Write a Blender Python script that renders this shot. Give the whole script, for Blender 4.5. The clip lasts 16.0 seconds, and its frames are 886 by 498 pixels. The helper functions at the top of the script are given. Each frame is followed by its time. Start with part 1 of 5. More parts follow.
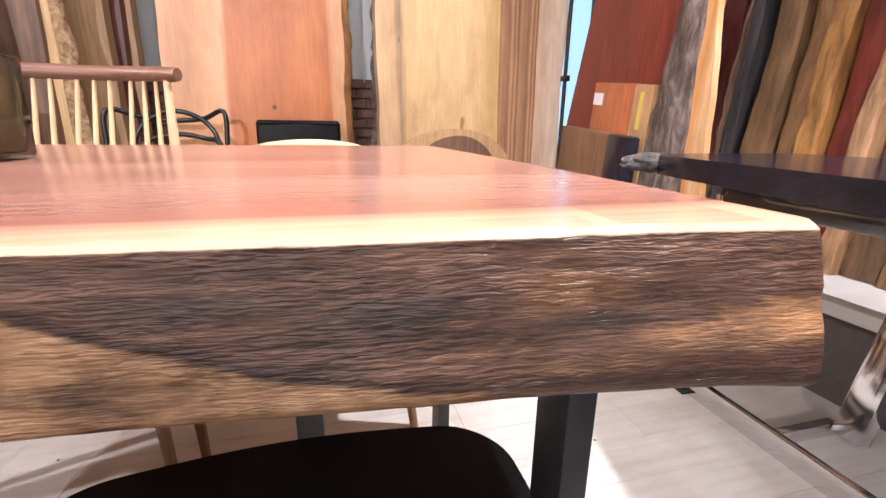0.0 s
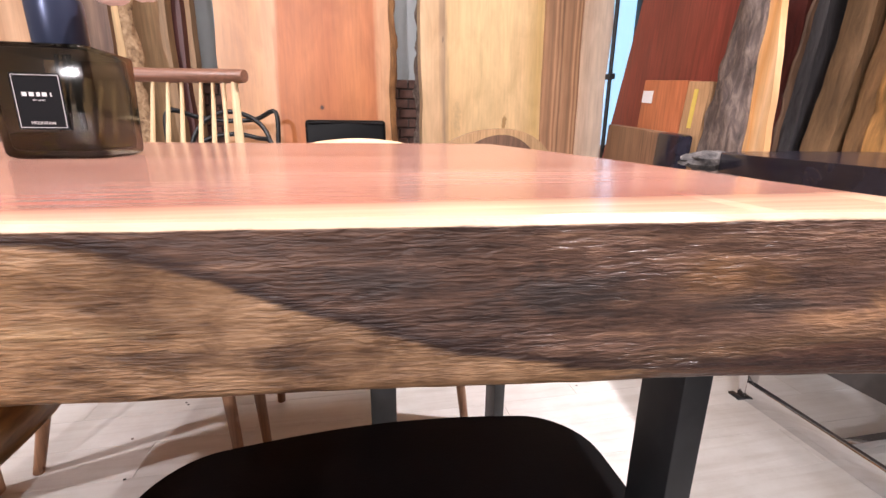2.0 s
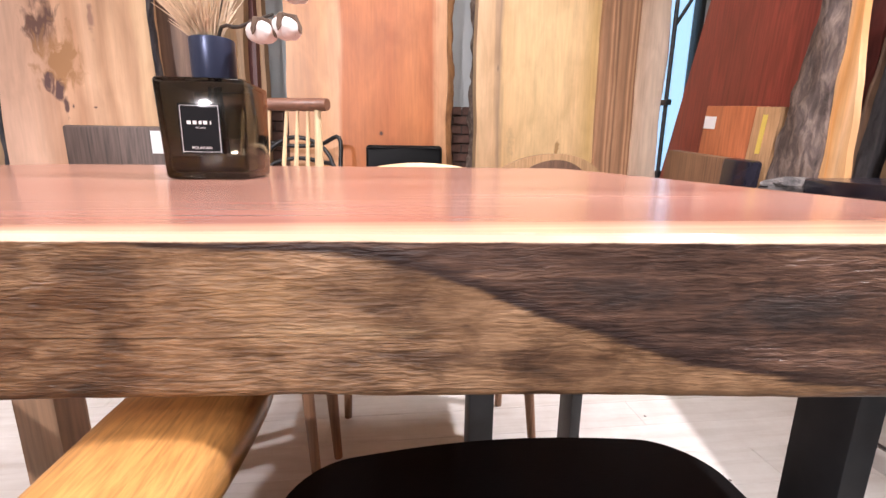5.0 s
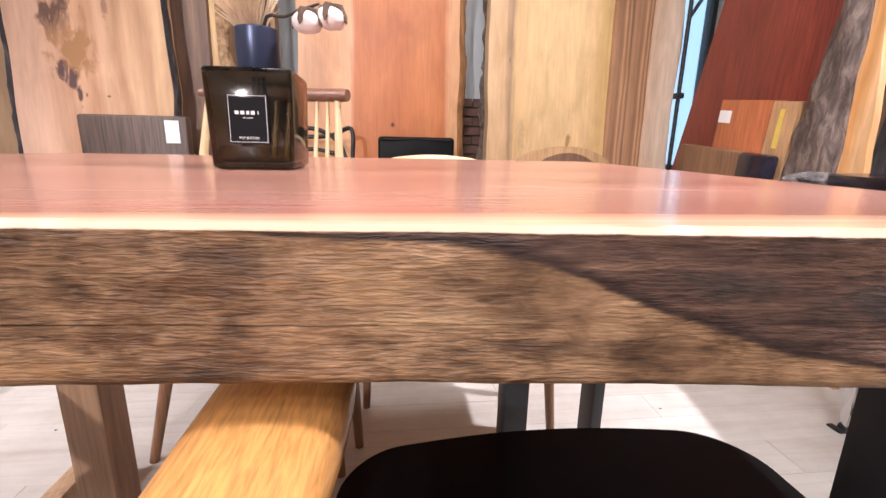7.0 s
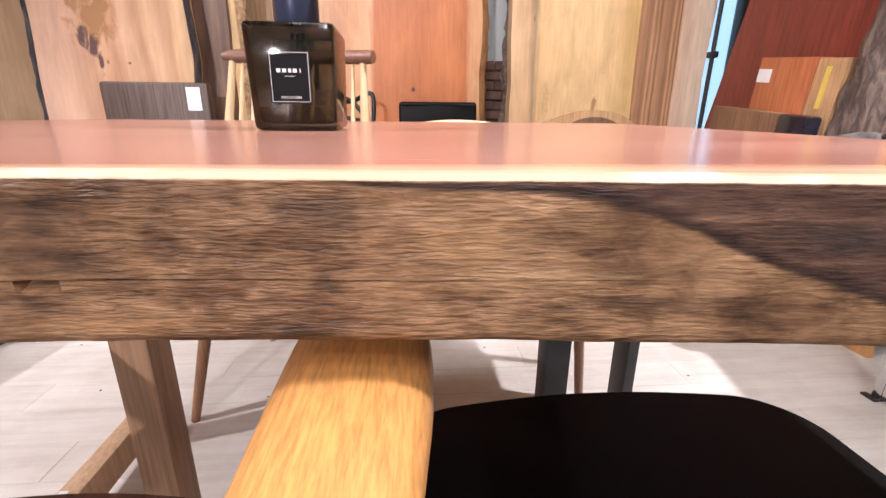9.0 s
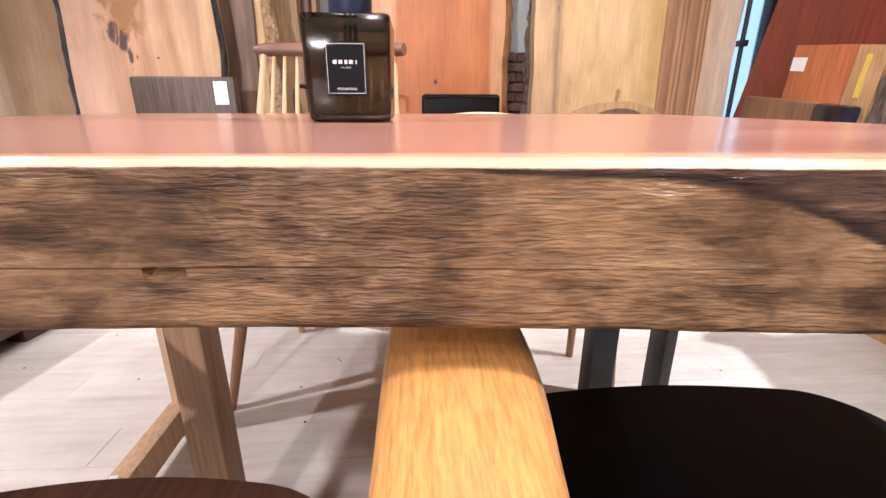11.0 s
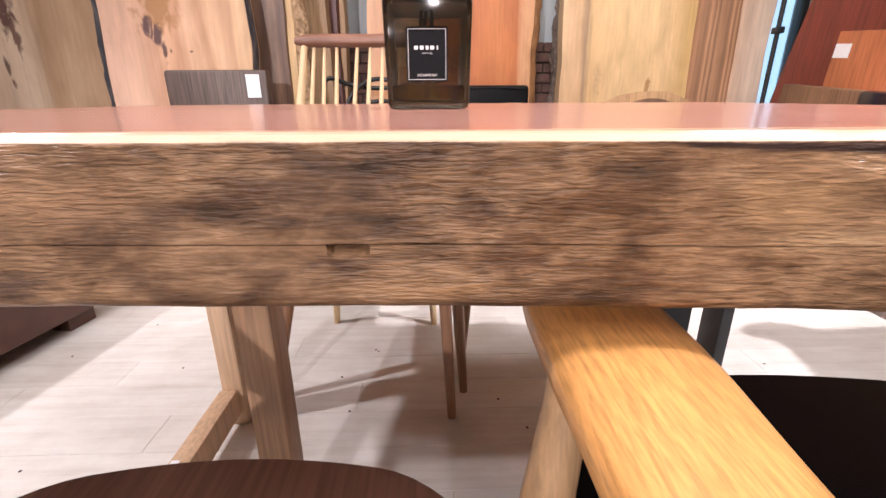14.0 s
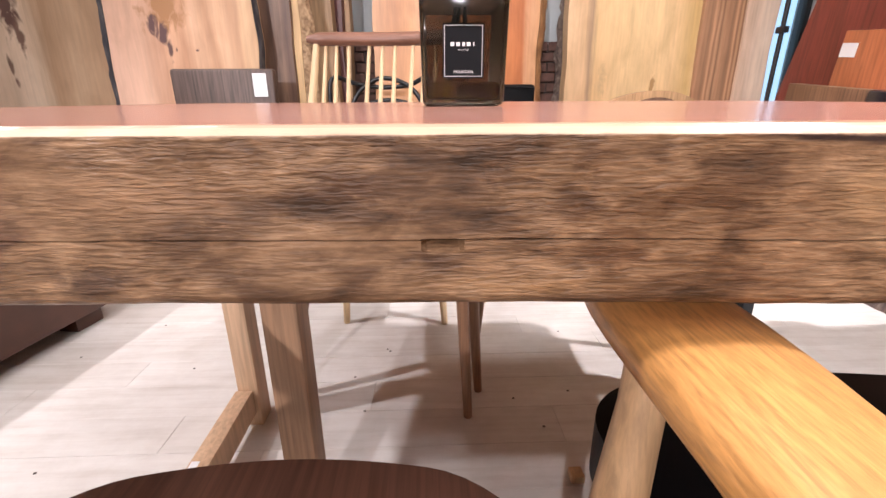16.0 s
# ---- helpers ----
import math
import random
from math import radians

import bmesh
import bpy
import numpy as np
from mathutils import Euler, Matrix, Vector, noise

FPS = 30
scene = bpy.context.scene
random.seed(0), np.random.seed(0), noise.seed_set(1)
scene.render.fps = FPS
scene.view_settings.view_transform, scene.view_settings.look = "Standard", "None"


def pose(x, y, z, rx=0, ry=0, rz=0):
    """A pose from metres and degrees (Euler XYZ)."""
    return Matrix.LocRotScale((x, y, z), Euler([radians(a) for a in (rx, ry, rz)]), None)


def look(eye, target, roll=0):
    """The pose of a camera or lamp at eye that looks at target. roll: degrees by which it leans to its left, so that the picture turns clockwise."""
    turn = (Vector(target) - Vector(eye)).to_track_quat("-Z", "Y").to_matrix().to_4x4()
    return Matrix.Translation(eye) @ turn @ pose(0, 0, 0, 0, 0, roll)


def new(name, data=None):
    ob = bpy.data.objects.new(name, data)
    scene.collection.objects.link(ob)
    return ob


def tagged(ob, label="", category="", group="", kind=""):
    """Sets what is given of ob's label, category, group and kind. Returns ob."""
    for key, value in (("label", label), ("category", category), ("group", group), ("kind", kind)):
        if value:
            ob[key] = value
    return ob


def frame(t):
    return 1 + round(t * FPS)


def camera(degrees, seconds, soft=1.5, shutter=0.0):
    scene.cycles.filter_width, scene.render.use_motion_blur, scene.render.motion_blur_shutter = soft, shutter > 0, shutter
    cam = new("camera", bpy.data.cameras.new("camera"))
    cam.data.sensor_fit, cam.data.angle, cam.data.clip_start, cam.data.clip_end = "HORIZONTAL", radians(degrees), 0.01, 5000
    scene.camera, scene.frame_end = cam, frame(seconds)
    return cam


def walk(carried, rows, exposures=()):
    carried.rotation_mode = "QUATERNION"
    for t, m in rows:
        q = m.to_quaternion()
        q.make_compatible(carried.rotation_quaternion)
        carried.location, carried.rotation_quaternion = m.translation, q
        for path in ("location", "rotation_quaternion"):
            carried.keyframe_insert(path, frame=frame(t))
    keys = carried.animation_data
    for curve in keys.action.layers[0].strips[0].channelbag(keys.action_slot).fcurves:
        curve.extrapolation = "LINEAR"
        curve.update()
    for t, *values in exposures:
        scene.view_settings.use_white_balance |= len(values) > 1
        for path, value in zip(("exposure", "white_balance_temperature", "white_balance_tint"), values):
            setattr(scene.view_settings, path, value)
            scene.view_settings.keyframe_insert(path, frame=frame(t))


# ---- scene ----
cam = camera(90.8, 16.0)
PATH = [
    (0, (0.532, 0.247, 0.764), (1.034, 2.106, 0.226), 0.8),
    (0.5, (0.516, 0.246, 0.760), (0.987, 2.114, 0.225), 0.8),
    (1, (0.499, 0.248, 0.759), (0.943, 2.122, 0.224), 0.9),
    (1.5, (0.482, 0.25, 0.7605), (0.891, 2.131, 0.221), 0.8),
    (2, (0.466, 0.247, 0.758), (0.841, 2.136, 0.22), 0.6),
    (2.5, (0.449, 0.247, 0.762), (0.791, 2.15, 0.249), 0.1),
    (3, (0.435, 0.243, 0.761), (0.749, 2.16, 0.284), -0.2),
    (3.5, (0.418, 0.242, 0.755), (0.708, 2.167, 0.299), -0.3),
    (4, (0.403, 0.242, 0.755), (0.664, 2.176, 0.318), -0.0),
    (4.5, (0.384, 0.242, 0.757), (0.618, 2.18, 0.322), 0.5),
    (7, (0.311, 0.245, 0.756), (0.537, 2.176, 0.287), 1.2),
    (7.5, (0.304, 0.251, 0.75), (0.52, 2.171, 0.233), 1.0),
    (8, (0.3, 0.254, 0.747), (0.501, 2.164, 0.189), 0.8),
    (8.5, (0.287, 0.254, 0.746), (0.466, 2.158, 0.159), 0.7),
    (9, (0.273, 0.257, 0.745), (0.433, 2.157, 0.141), 0.6),
    (11.5, (0.212, 0.26, 0.742), (0.302, 2.154, 0.106), -0.0),
    (12, (0.2, 0.26, 0.743), (0.276, 2.154, 0.102), -0.2),
    (12.5, (0.186, 0.261, 0.74), (0.247, 2.153, 0.094), -0.3),
    (13, (0.169, 0.261, 0.737), (0.216, 2.151, 0.085), -0.4),
    (13.5, (0.155, 0.262, 0.734), (0.198, 2.151, 0.079), -0.5),
    (14, (0.144, 0.263, 0.734), (0.195, 2.152, 0.076), -0.3),
    (14.5, (0.135, 0.265, 0.733), (0.201, 2.154, 0.078), -0.1),
    (15, (0.121, 0.265, 0.731), (0.192, 2.154, 0.078), -0.1),
    (15.5, (0.11, 0.266, 0.73), (0.183, 2.154, 0.075), -0.1),
    (16, (0.099, 0.267, 0.731), (0.164, 2.154, 0.073), -0.3),
]
walk(cam, [(t, look(eye, target, roll)) for t, eye, target, roll in PATH], [(0, -0.06), (3, -0.07), (7, -0.12), (12, -0.10), (16, -0.06)])

# ---------------------------------------------------------------- world and lamps
world = bpy.data.worlds.new("daylight")
scene.world = world
world.use_nodes = True
wn = world.node_tree.nodes
sky = wn.new("ShaderNodeTexSky")
sky.sky_type, sky.sun_disc = "NISHITA", False
sky.sun_elevation, sky.sun_rotation = radians(40), radians(60)
world.node_tree.links.new(sky.outputs[0], wn["Background"].inputs[0])
wn["Background"].inputs[1].default_value = 0.12

CEIL = 2.85


def spot(eye, target, watts, size=70, radius=0.05, colour=(1.0, 0.93, 0.98), blend=0.5):
    data = bpy.data.lights.new("track_spot_lamp", "SPOT")
    data.energy, data.spot_size, data.spot_blend, data.shadow_soft_size, data.color = watts, radians(size), blend, radius, colour
    ob = new("track_spot_lamp", data)
    ob.matrix_world = look(eye, target)
    return ob


def panel(x, y, w, d, watts, colour=(1.0, 0.93, 0.95)):
    data = bpy.data.lights.new("unseen_fill_lamp", "AREA")
    data.shape, data.size, data.size_y, data.energy, data.color = "RECTANGLE", w, d, watts, colour
    ob = new("unseen_fill_lamp", data)
    ob.matrix_world = pose(x, y, CEIL - 0.035)
    return ob


SPOTS = [  # eye, target, watts, cone
    ((0.30, -1.55, 2.70), (0.20, 0.75, 0.60), 74, 62),
    ((-1.71, -4.47, 2.70), (0.10, 1.00, 0.20), 880, 38),
    ((-2.20, 0.60, 2.70), (-0.20, 1.15, 0.0), 250, 62),
    ((1.66, 0.50, 2.70), (0.95, 1.15, 0.0), 370, 66),
    ((0.30, 1.35, 2.70), (0.30, 2.65, 1.15), 52, 75),
    ((1.25, 1.35, 2.70), (1.20, 2.70, 1.15), 62, 75),
    ((-0.90, 1.10, 2.70), (-0.95, 2.30, 1.00), 12, 75),
    ((0.90, 1.60, 2.70), (1.85, 1.75, 0.95), 24, 75),
]
for eye, target, watts, cone in SPOTS:
    spot(eye, target, watts, cone)
# area lamps added as soft fill, out of view: x, y, width, depth, watts
FILL_PANELS = [(0.2, -0.6, 1.2, 0.6, 26), (-1.2, 0.9, 1.2, 0.6, 24), (0.6, 1.2, 1.2, 0.6, 24)]
for row in FILL_PANELS:
    panel(*row)


# ---------------------------------------------------------------- materials
def nodes_of(name):
    mat = bpy.data.materials.new(name)
    mat.use_nodes = True
    nt = mat.node_tree
    return mat, nt.nodes, nt.links, nt.nodes["Principled BSDF"]


def node(ns, kind, **values):
    n = ns.new(kind)
    for key, value in values.items():
        n.inputs[key.replace("_", " ")].default_value = value
    return n


def ramp_of(ns, stops):
    r = ns.new("ShaderNodeValToRGB")
    els = r.color_ramp.elements
    while len(els) < len(stops):
        els.new(0.5)
    for el, (p, c) in zip(els, stops):
        el.position = p
        el.color = (*c, 1) if len(c) == 3 else c
    return r


def maths(ns, ls, op, a, b=None, clamp=False):
    n = ns.new("ShaderNodeMath")
    n.operation, n.use_clamp = op, clamp
    for i, v in enumerate((a, b)):
        if v is None:
            continue
        if isinstance(v, (int, float)):
            n.inputs[i].default_value = v
        else:
            ls.new(v, n.inputs[i])
    return n.outputs[0]


def mixed(ns, ls, mode, fac, a, b):
    n = ns.new("ShaderNodeMix")
    n.data_type, n.blend_type = "RGBA", mode
    for sock, v in ((n.inputs[0], fac), (n.inputs[6], a), (n.inputs[7], b)):
        if isinstance(v, (int, float)):
            sock.default_value = v
        elif isinstance(v, tuple):
            sock.default_value = (*v, 1)
        else:
            ls.new(v, sock)
    return n.outputs[2]


def wood(name, a, b, stops, across="x", grain="z", wobble=0.05, rough=0.5, fine=0.22, bump=0.12, coat=0.0, knots=(), pores=150.0, shift=0.0, along=5.0, mottle=0.8):
    """Wood with colour zones across the board from a to b, wavering along the grain, fine fibre and optional dark knots (across, along, radius, length)."""
    mat, ns, ls, bsdf = nodes_of(name)
    tc = ns.new("ShaderNodeTexCoord")
    sep = ns.new("ShaderNodeSeparateXYZ")
    ls.new(tc.outputs["Object"], sep.inputs[0])
    pick = {"x": 0, "y": 1, "z": 2}
    u, v = sep.outputs[pick[across]], sep.outputs[pick[grain]]
    third = sep.outputs[3 - pick[across] - pick[grain]]

    def stretched(su, sv, sw, detail, dist=0.0, scale=1.0):
        c = ns.new("ShaderNodeCombineXYZ")
        ls.new(maths(ns, ls, "MULTIPLY", maths(ns, ls, "ADD", u, shift), su), c.inputs[0])
        ls.new(maths(ns, ls, "MULTIPLY", v, sv), c.inputs[1])
        ls.new(maths(ns, ls, "MULTIPLY", third, sw), c.inputs[2])
        n = node(ns, "ShaderNodeTexNoise", Scale=scale, Detail=detail, Roughness=0.55, Distortion=dist)
        ls.new(c.outputs[0], n.inputs["Vector"])
        return n.outputs["Fac"]

    waver = maths(ns, ls, "SUBTRACT", stretched(7, 1.6, 3, 3.0), 0.5)
    narrow = maths(ns, ls, "SUBTRACT", stretched(45, 1.1, 10, 3.0, 0.4), 0.5)
    t = maths(ns, ls, "DIVIDE", maths(ns, ls, "SUBTRACT", u, a), b - a)
    t = maths(ns, ls, "ADD", t, maths(ns, ls, "MULTIPLY", waver, wobble * 4))
    t = maths(ns, ls, "ADD", t, maths(ns, ls, "MULTIPLY", narrow, wobble * 2.5), True)
    ramp = ramp_of(ns, stops)
    ls.new(t, ramp.inputs[0])
    fibre = stretched(pores, along, pores * 0.6, 4.0, 0.3)
    fr = ramp_of(ns, [(0.3, (1 - fine * 1.6,) * 3), (0.62, (1 + fine * 0.3,) * 3)])
    ls.new(fibre, fr.inputs[0])
    col = mixed(ns, ls, "MULTIPLY", 1.0, ramp.outputs[0], fr.outputs[0])
    blotch = stretched(9, 3.5, 5, 5.0, 0.6)
    br = ramp_of(ns, [(0.32, (0.82, 0.77, 0.72)), (0.62, (1.06, 1.05, 1.04))])
    ls.new(blotch, br.inputs[0])
    col = mixed(ns, ls, "MULTIPLY", mottle, col, br.outputs[0])
    for ku, kv, ru, rv, kc in knots:
        du = maths(ns, ls, "DIVIDE", maths(ns, ls, "SUBTRACT", u, ku), ru)
        dv = maths(ns, ls, "DIVIDE", maths(ns, ls, "SUBTRACT", v, kv), rv)
        d = maths(ns, ls, "SQRT", maths(ns, ls, "ADD", maths(ns, ls, "MULTIPLY", du, du), maths(ns, ls, "MULTIPLY", dv, dv)))
        d = maths(ns, ls, "ADD", d, maths(ns, ls, "MULTIPLY", maths(ns, ls, "SUBTRACT", stretched(28, 14, 8, 5.0, 0.8), 0.5), 2.6))
        kr = ramp_of(ns, [(0.35, (1, 1, 1)), (0.85, (0, 0, 0))])
        ls.new(d, kr.inputs[0])
        col = mixed(ns, ls, "MIX", kr.outputs[0], col, kc)
    ls.new(col, bsdf.inputs["Base Color"])
    rr = ns.new("ShaderNodeMapRange")
    rr.inputs["To Min"].default_value, rr.inputs["To Max"].default_value = rough - 0.07, rough + 0.09
    ls.new(fibre, rr.inputs[0])
    ls.new(rr.outputs[0], bsdf.inputs["Roughness"])
    bsdf.inputs["Coat Weight"].default_value = coat
    bsdf.inputs["Coat Roughness"].default_value = 0.12
    bp = node(ns, "ShaderNodeBump", Strength=bump, Distance=0.002)
    ls.new(fibre, bp.inputs["Height"])
    ls.new(bp.outputs[0], bsdf.inputs["Normal"])
    return mat


def plain(name, colour, rough=0.5, metal=0.0, vary=0.12, scale=40.0, bump=0.0, bscale=300.0, spec=0.5):
    mat, ns, ls, bsdf = nodes_of(name)
    tc = ns.new("ShaderNodeTexCoord")
    n = node(ns, "ShaderNodeTexNoise", Scale=scale, Detail=5.0)
    ls.new(tc.outputs["Object"], n.inputs["Vector"])
    r = ramp_of(ns, [(0.3, tuple(c * (1 - vary) for c in colour)), (0.7, tuple(min(1, c * (1 + vary)) for c in colour))])
    ls.new(n.outputs["Fac"], r.inputs[0])
    ls.new(r.outputs[0], bsdf.inputs["Base Color"])
    bsdf.inputs["Roughness"].default_value, bsdf.inputs["Metallic"].default_value = rough, metal
    bsdf.inputs["Specular IOR Level"].default_value = spec
    if bump:
        m = node(ns, "ShaderNodeTexNoise", Scale=bscale, Detail=3.0)
        ls.new(tc.outputs["Object"], m.inputs["Vector"])
        bp = node(ns, "ShaderNodeBump", Strength=bump, Distance=0.002)
        ls.new(m.outputs["Fac"], bp.inputs["Height"])
        ls.new(bp.outputs[0], bsdf.inputs["Normal"])
    return mat


def bark(name, c0, c1, c2, scale=30.0, stretch=0.35, bump=0.8, rough=0.8):
    mat, ns, ls, bsdf = nodes_of(name)
    tc = ns.new("ShaderNodeTexCoord")
    mp = node(ns, "ShaderNodeMapping", Scale=(1, 1, stretch))
    ls.new(tc.outputs["Object"], mp.inputs[0])
    n = node(ns, "ShaderNodeTexNoise", Scale=scale, Detail=7.0, Roughness=0.65, Distortion=0.5)
    ls.new(mp.outputs[0], n.inputs["Vector"])
    r = ramp_of(ns, [(0.3, c0), (0.5, c1), (0.72, c2)])
    ls.new(n.outputs["Fac"], r.inputs[0])
    ls.new(r.outputs[0], bsdf.inputs["Base Color"])
    bsdf.inputs["Roughness"].default_value = rough
    bp = node(ns, "ShaderNodeBump", Strength=bump, Distance=0.01)
    ls.new(n.outputs["Fac"], bp.inputs["Height"])
    ls.new(bp.outputs[0], bsdf.inputs["Normal"])
    return mat


def edge_bark(name):
    """The debarked live edge: rippled brown cambium, dark beyond a slanting vein, with clouded stains and a dark lower band near the end."""
    mat, ns, ls, bsdf = nodes_of(name)
    tc = ns.new("ShaderNodeTexCoord")
    sep = ns.new("ShaderNodeSeparateXYZ")
    ls.new(tc.outputs["Object"], sep.inputs[0])
    x, z = sep.outputs[0], sep.outputs[2]

    def noise_of(scale, vec, detail=4.0, dist=0.0, rough=0.55, shift=0.0):
        mp = node(ns, "ShaderNodeMapping", Scale=vec, Location=(shift, shift * 0.7, shift * 0.3))
        ls.new(tc.outputs["Object"], mp.inputs[0])
        n = node(ns, "ShaderNodeTexNoise", Scale=scale, Detail=detail, Distortion=dist, Roughness=rough)
        ls.new(mp.outputs[0], n.inputs["Vector"])
        return n.outputs["Fac"]

    def span_of(value, a, b, lo=0.0, hi=1.0, smooth=True):
        n = ns.new("ShaderNodeMapRange")
        n.interpolation_type = "SMOOTHSTEP" if smooth else "LINEAR"
        for key, v in (("From Min", a), ("From Max", b), ("To Min", lo), ("To Max", hi)):
            n.inputs[key].default_value = v
        ls.new(value, n.inputs[0])
        return n.outputs[0]

    def stain(cx, cz, rx, rz, strength):
        """Soft clouded patch round (cx, cz), broken up by noise."""
        dx = maths(ns, ls, "DIVIDE", maths(ns, ls, "SUBTRACT", x, cx), rx)
        dz = maths(ns, ls, "DIVIDE", maths(ns, ls, "SUBTRACT", z, cz), rz)
        d = maths(ns, ls, "SQRT", maths(ns, ls, "ADD", maths(ns, ls, "MULTIPLY", dx, dx), maths(ns, ls, "MULTIPLY", dz, dz)))
        d = maths(ns, ls, "ADD", d, maths(ns, ls, "MULTIPLY", maths(ns, ls, "SUBTRACT", mid, 0.5), 2.6))
        return span_of(d, 0.20, 1.30, strength, 0.0)

    wide = noise_of(11, (1.0, 1, 2.2), 4.0, 0.8)
    mid = noise_of(48, (0.75, 1, 1.9), 6.0, 0.6, 0.62)
    streak = noise_of(30, (0.30, 1.0, 6.5), 5.0, 0.5, 0.6)
    ripple = noise_of(140, (0.55, 1.0, 4.0), 2.0, 0.30, 0.5)
    fleck = noise_of(260, (0.35, 1.0, 2.2), 3.0, 0.2)
    warm = ramp_of(ns, [(0.12, (0.066, 0.037, 0.021)), (0.34, (0.150, 0.082, 0.045)), (0.52, (0.250, 0.144, 0.078)), (0.70, (0.345, 0.205, 0.114)), (0.90, (0.47, 0.295, 0.17))])
    dark = ramp_of(ns, [(0.12, (0.032, 0.020, 0.017)), (0.34, (0.068, 0.040, 0.031)), (0.52, (0.108, 0.062, 0.046)), (0.70, (0.165, 0.095, 0.066)), (0.90, (0.27, 0.155, 0.095))])
    both = maths(ns, ls, "ADD", maths(ns, ls, "MULTIPLY", wide, 0.60), maths(ns, ls, "MULTIPLY", mid, 0.40))
    ls.new(maths(ns, ls, "ADD", maths(ns, ls, "MULTIPLY", maths(ns, ls, "SUBTRACT", both, 0.5), 2.7), 0.48), warm.inputs[0])
    both = maths(ns, ls, "ADD", maths(ns, ls, "MULTIPLY", streak, 0.62), maths(ns, ls, "MULTIPLY", mid, 0.38))
    ls.new(maths(ns, ls, "ADD", maths(ns, ls, "MULTIPLY", maths(ns, ls, "SUBTRACT", both, 0.5), 1.9), 0.52), dark.inputs[0])
    # height of the vein above the floor along the edge, between 0.60 and 0.72
    line = ramp_of(ns, [(p, (h,) * 3) for p, h in ((0.0, 0.990), (0.07, 0.962), (0.16, 0.935), (0.228, 0.90), (0.264, 0.850), (0.297, 0.77), (0.331, 0.685), (0.364, 0.617), (0.40, 0.55), (0.426, 0.492), (0.471, 0.458), (0.521, 0.40), (0.58, 0.37), (0.9, 0.35))])
    ls.new(span_of(x, 0.20, 0.90, 0.0, 1.0, False), line.inputs[0])
    level = maths(ns, ls, "ADD", maths(ns, ls, "MULTIPLY", line.outputs[0], 0.12), 0.60)
    off = maths(ns, ls, "SUBTRACT", z, level)
    off = maths(ns, ls, "ADD", off, maths(ns, ls, "MULTIPLY", maths(ns, ls, "SUBTRACT", streak, 0.5), 0.010))
    off = maths(ns, ls, "ADD", off, maths(ns, ls, "MULTIPLY", maths(ns, ls, "SUBTRACT", fleck, 0.5), 0.004))
    col = mixed(ns, ls, "MIX", span_of(off, -0.0025, 0.0015), warm.outputs[0], dark.outputs[0])
    # reddish dark band along the foot of the edge towards its end, an ochre one above it
    foot = maths(ns, ls, "SUBTRACT", z, span_of(x, 0.50, 0.78, 0.636, 0.661))
    foot = maths(ns, ls, "ADD", foot, maths(ns, ls, "MULTIPLY", maths(ns, ls, "SUBTRACT", streak, 0.5), 0.008))
    ochre = maths(ns, ls, "MULTIPLY", span_of(foot, 0.004, 0.015, 0.45, 0.0), span_of(x, 0.42, 0.58))
    col = mixed(ns, ls, "MIX", ochre, col, (0.165, 0.092, 0.046))
    red = maths(ns, ls, "MULTIPLY", span_of(foot, -0.003, 0.002, 0.85, 0.0), span_of(x, 0.52, 0.64))
    col = mixed(ns, ls, "MIX", red, col, (0.072, 0.036, 0.028))
    # the vein itself: sharp below, fading upwards
    vein = maths(ns, ls, "MULTIPLY", span_of(off, -0.0030, 0.0010), span_of(off, 0.001, 0.009, 0.80, 0.0))
    col = mixed(ns, ls, "MIX", vein, col, (0.030, 0.018, 0.017))
    # clouded stains
    for cx, cz, rx, rz, strength, tone in (
            (0.760, 0.672, 0.040, 0.010, 0.75, (0.50, 0.27, 0.13)), (0.700, 0.668, 0.030, 0.006, 0.6, (0.42, 0.23, 0.12)),
            (0.640, 0.690, 0.030, 0.012, 0.6, (0.24, 0.125, 0.06)), (0.768, 0.700, 0.018, 0.016, 0.7, (0.085, 0.040, 0.026)),
            (0.560, 0.684, 0.045, 0.010, 0.8, (0.052, 0.042, 0.040)), (0.655, 0.676, 0.035, 0.007, 0.7, (0.056, 0.045, 0.042)),
            (0.470, 0.692, 0.030, 0.008, 0.6, (0.050, 0.040, 0.038)), (0.385, 0.659, 0.060, 0.006, 0.8, (0.085, 0.046, 0.028)),
            (0.300, 0.690, 0.030, 0.014, 0.7, (0.48, 0.29, 0.15)), (0.330, 0.672, 0.040, 0.006, 0.7, (0.56, 0.37, 0.21)),
            (0.180, 0.668, 0.020, 0.018, 0.7, (0.120, 0.056, 0.028)), (0.215, 0.690, 0.030, 0.010, 0.6, (0.15, 0.075, 0.038)),
            (0.060, 0.695, 0.022, 0.008, 0.7, (0.100, 0.050, 0.028)), (0.105, 0.660, 0.016, 0.005, 0.7, (0.095, 0.050, 0.030)),
            (-0.060, 0.650, 0.022, 0.007, 0.8, (0.075, 0.045, 0.034)), (-0.020, 0.690, 0.040, 0.012, 0.55, (0.43, 0.25, 0.14)),
            (0.140, 0.648, 0.050, 0.006, 0.5, (0.40, 0.22, 0.10)), (-0.130, 0.680, 0.050, 0.022, 0.6, (0.18, 0.10, 0.07)),
            (-0.300, 0.680, 0.080, 0.018, 0.6, (0.15, 0.080, 0.045)), (0.245, 0.655, 0.018, 0.005, 0.7, (0.12, 0.06, 0.034))):
        col = mixed(ns, ls, "MIX", stain(cx, cz, rx, rz, strength), col, tone)
    patch = noise_of(8, (1.0, 1.0, 2.4), 3.0, 0.5, 0.55, 3.7)
    strong = span_of(patch, 0.34, 0.56, 0.25, 1.0)
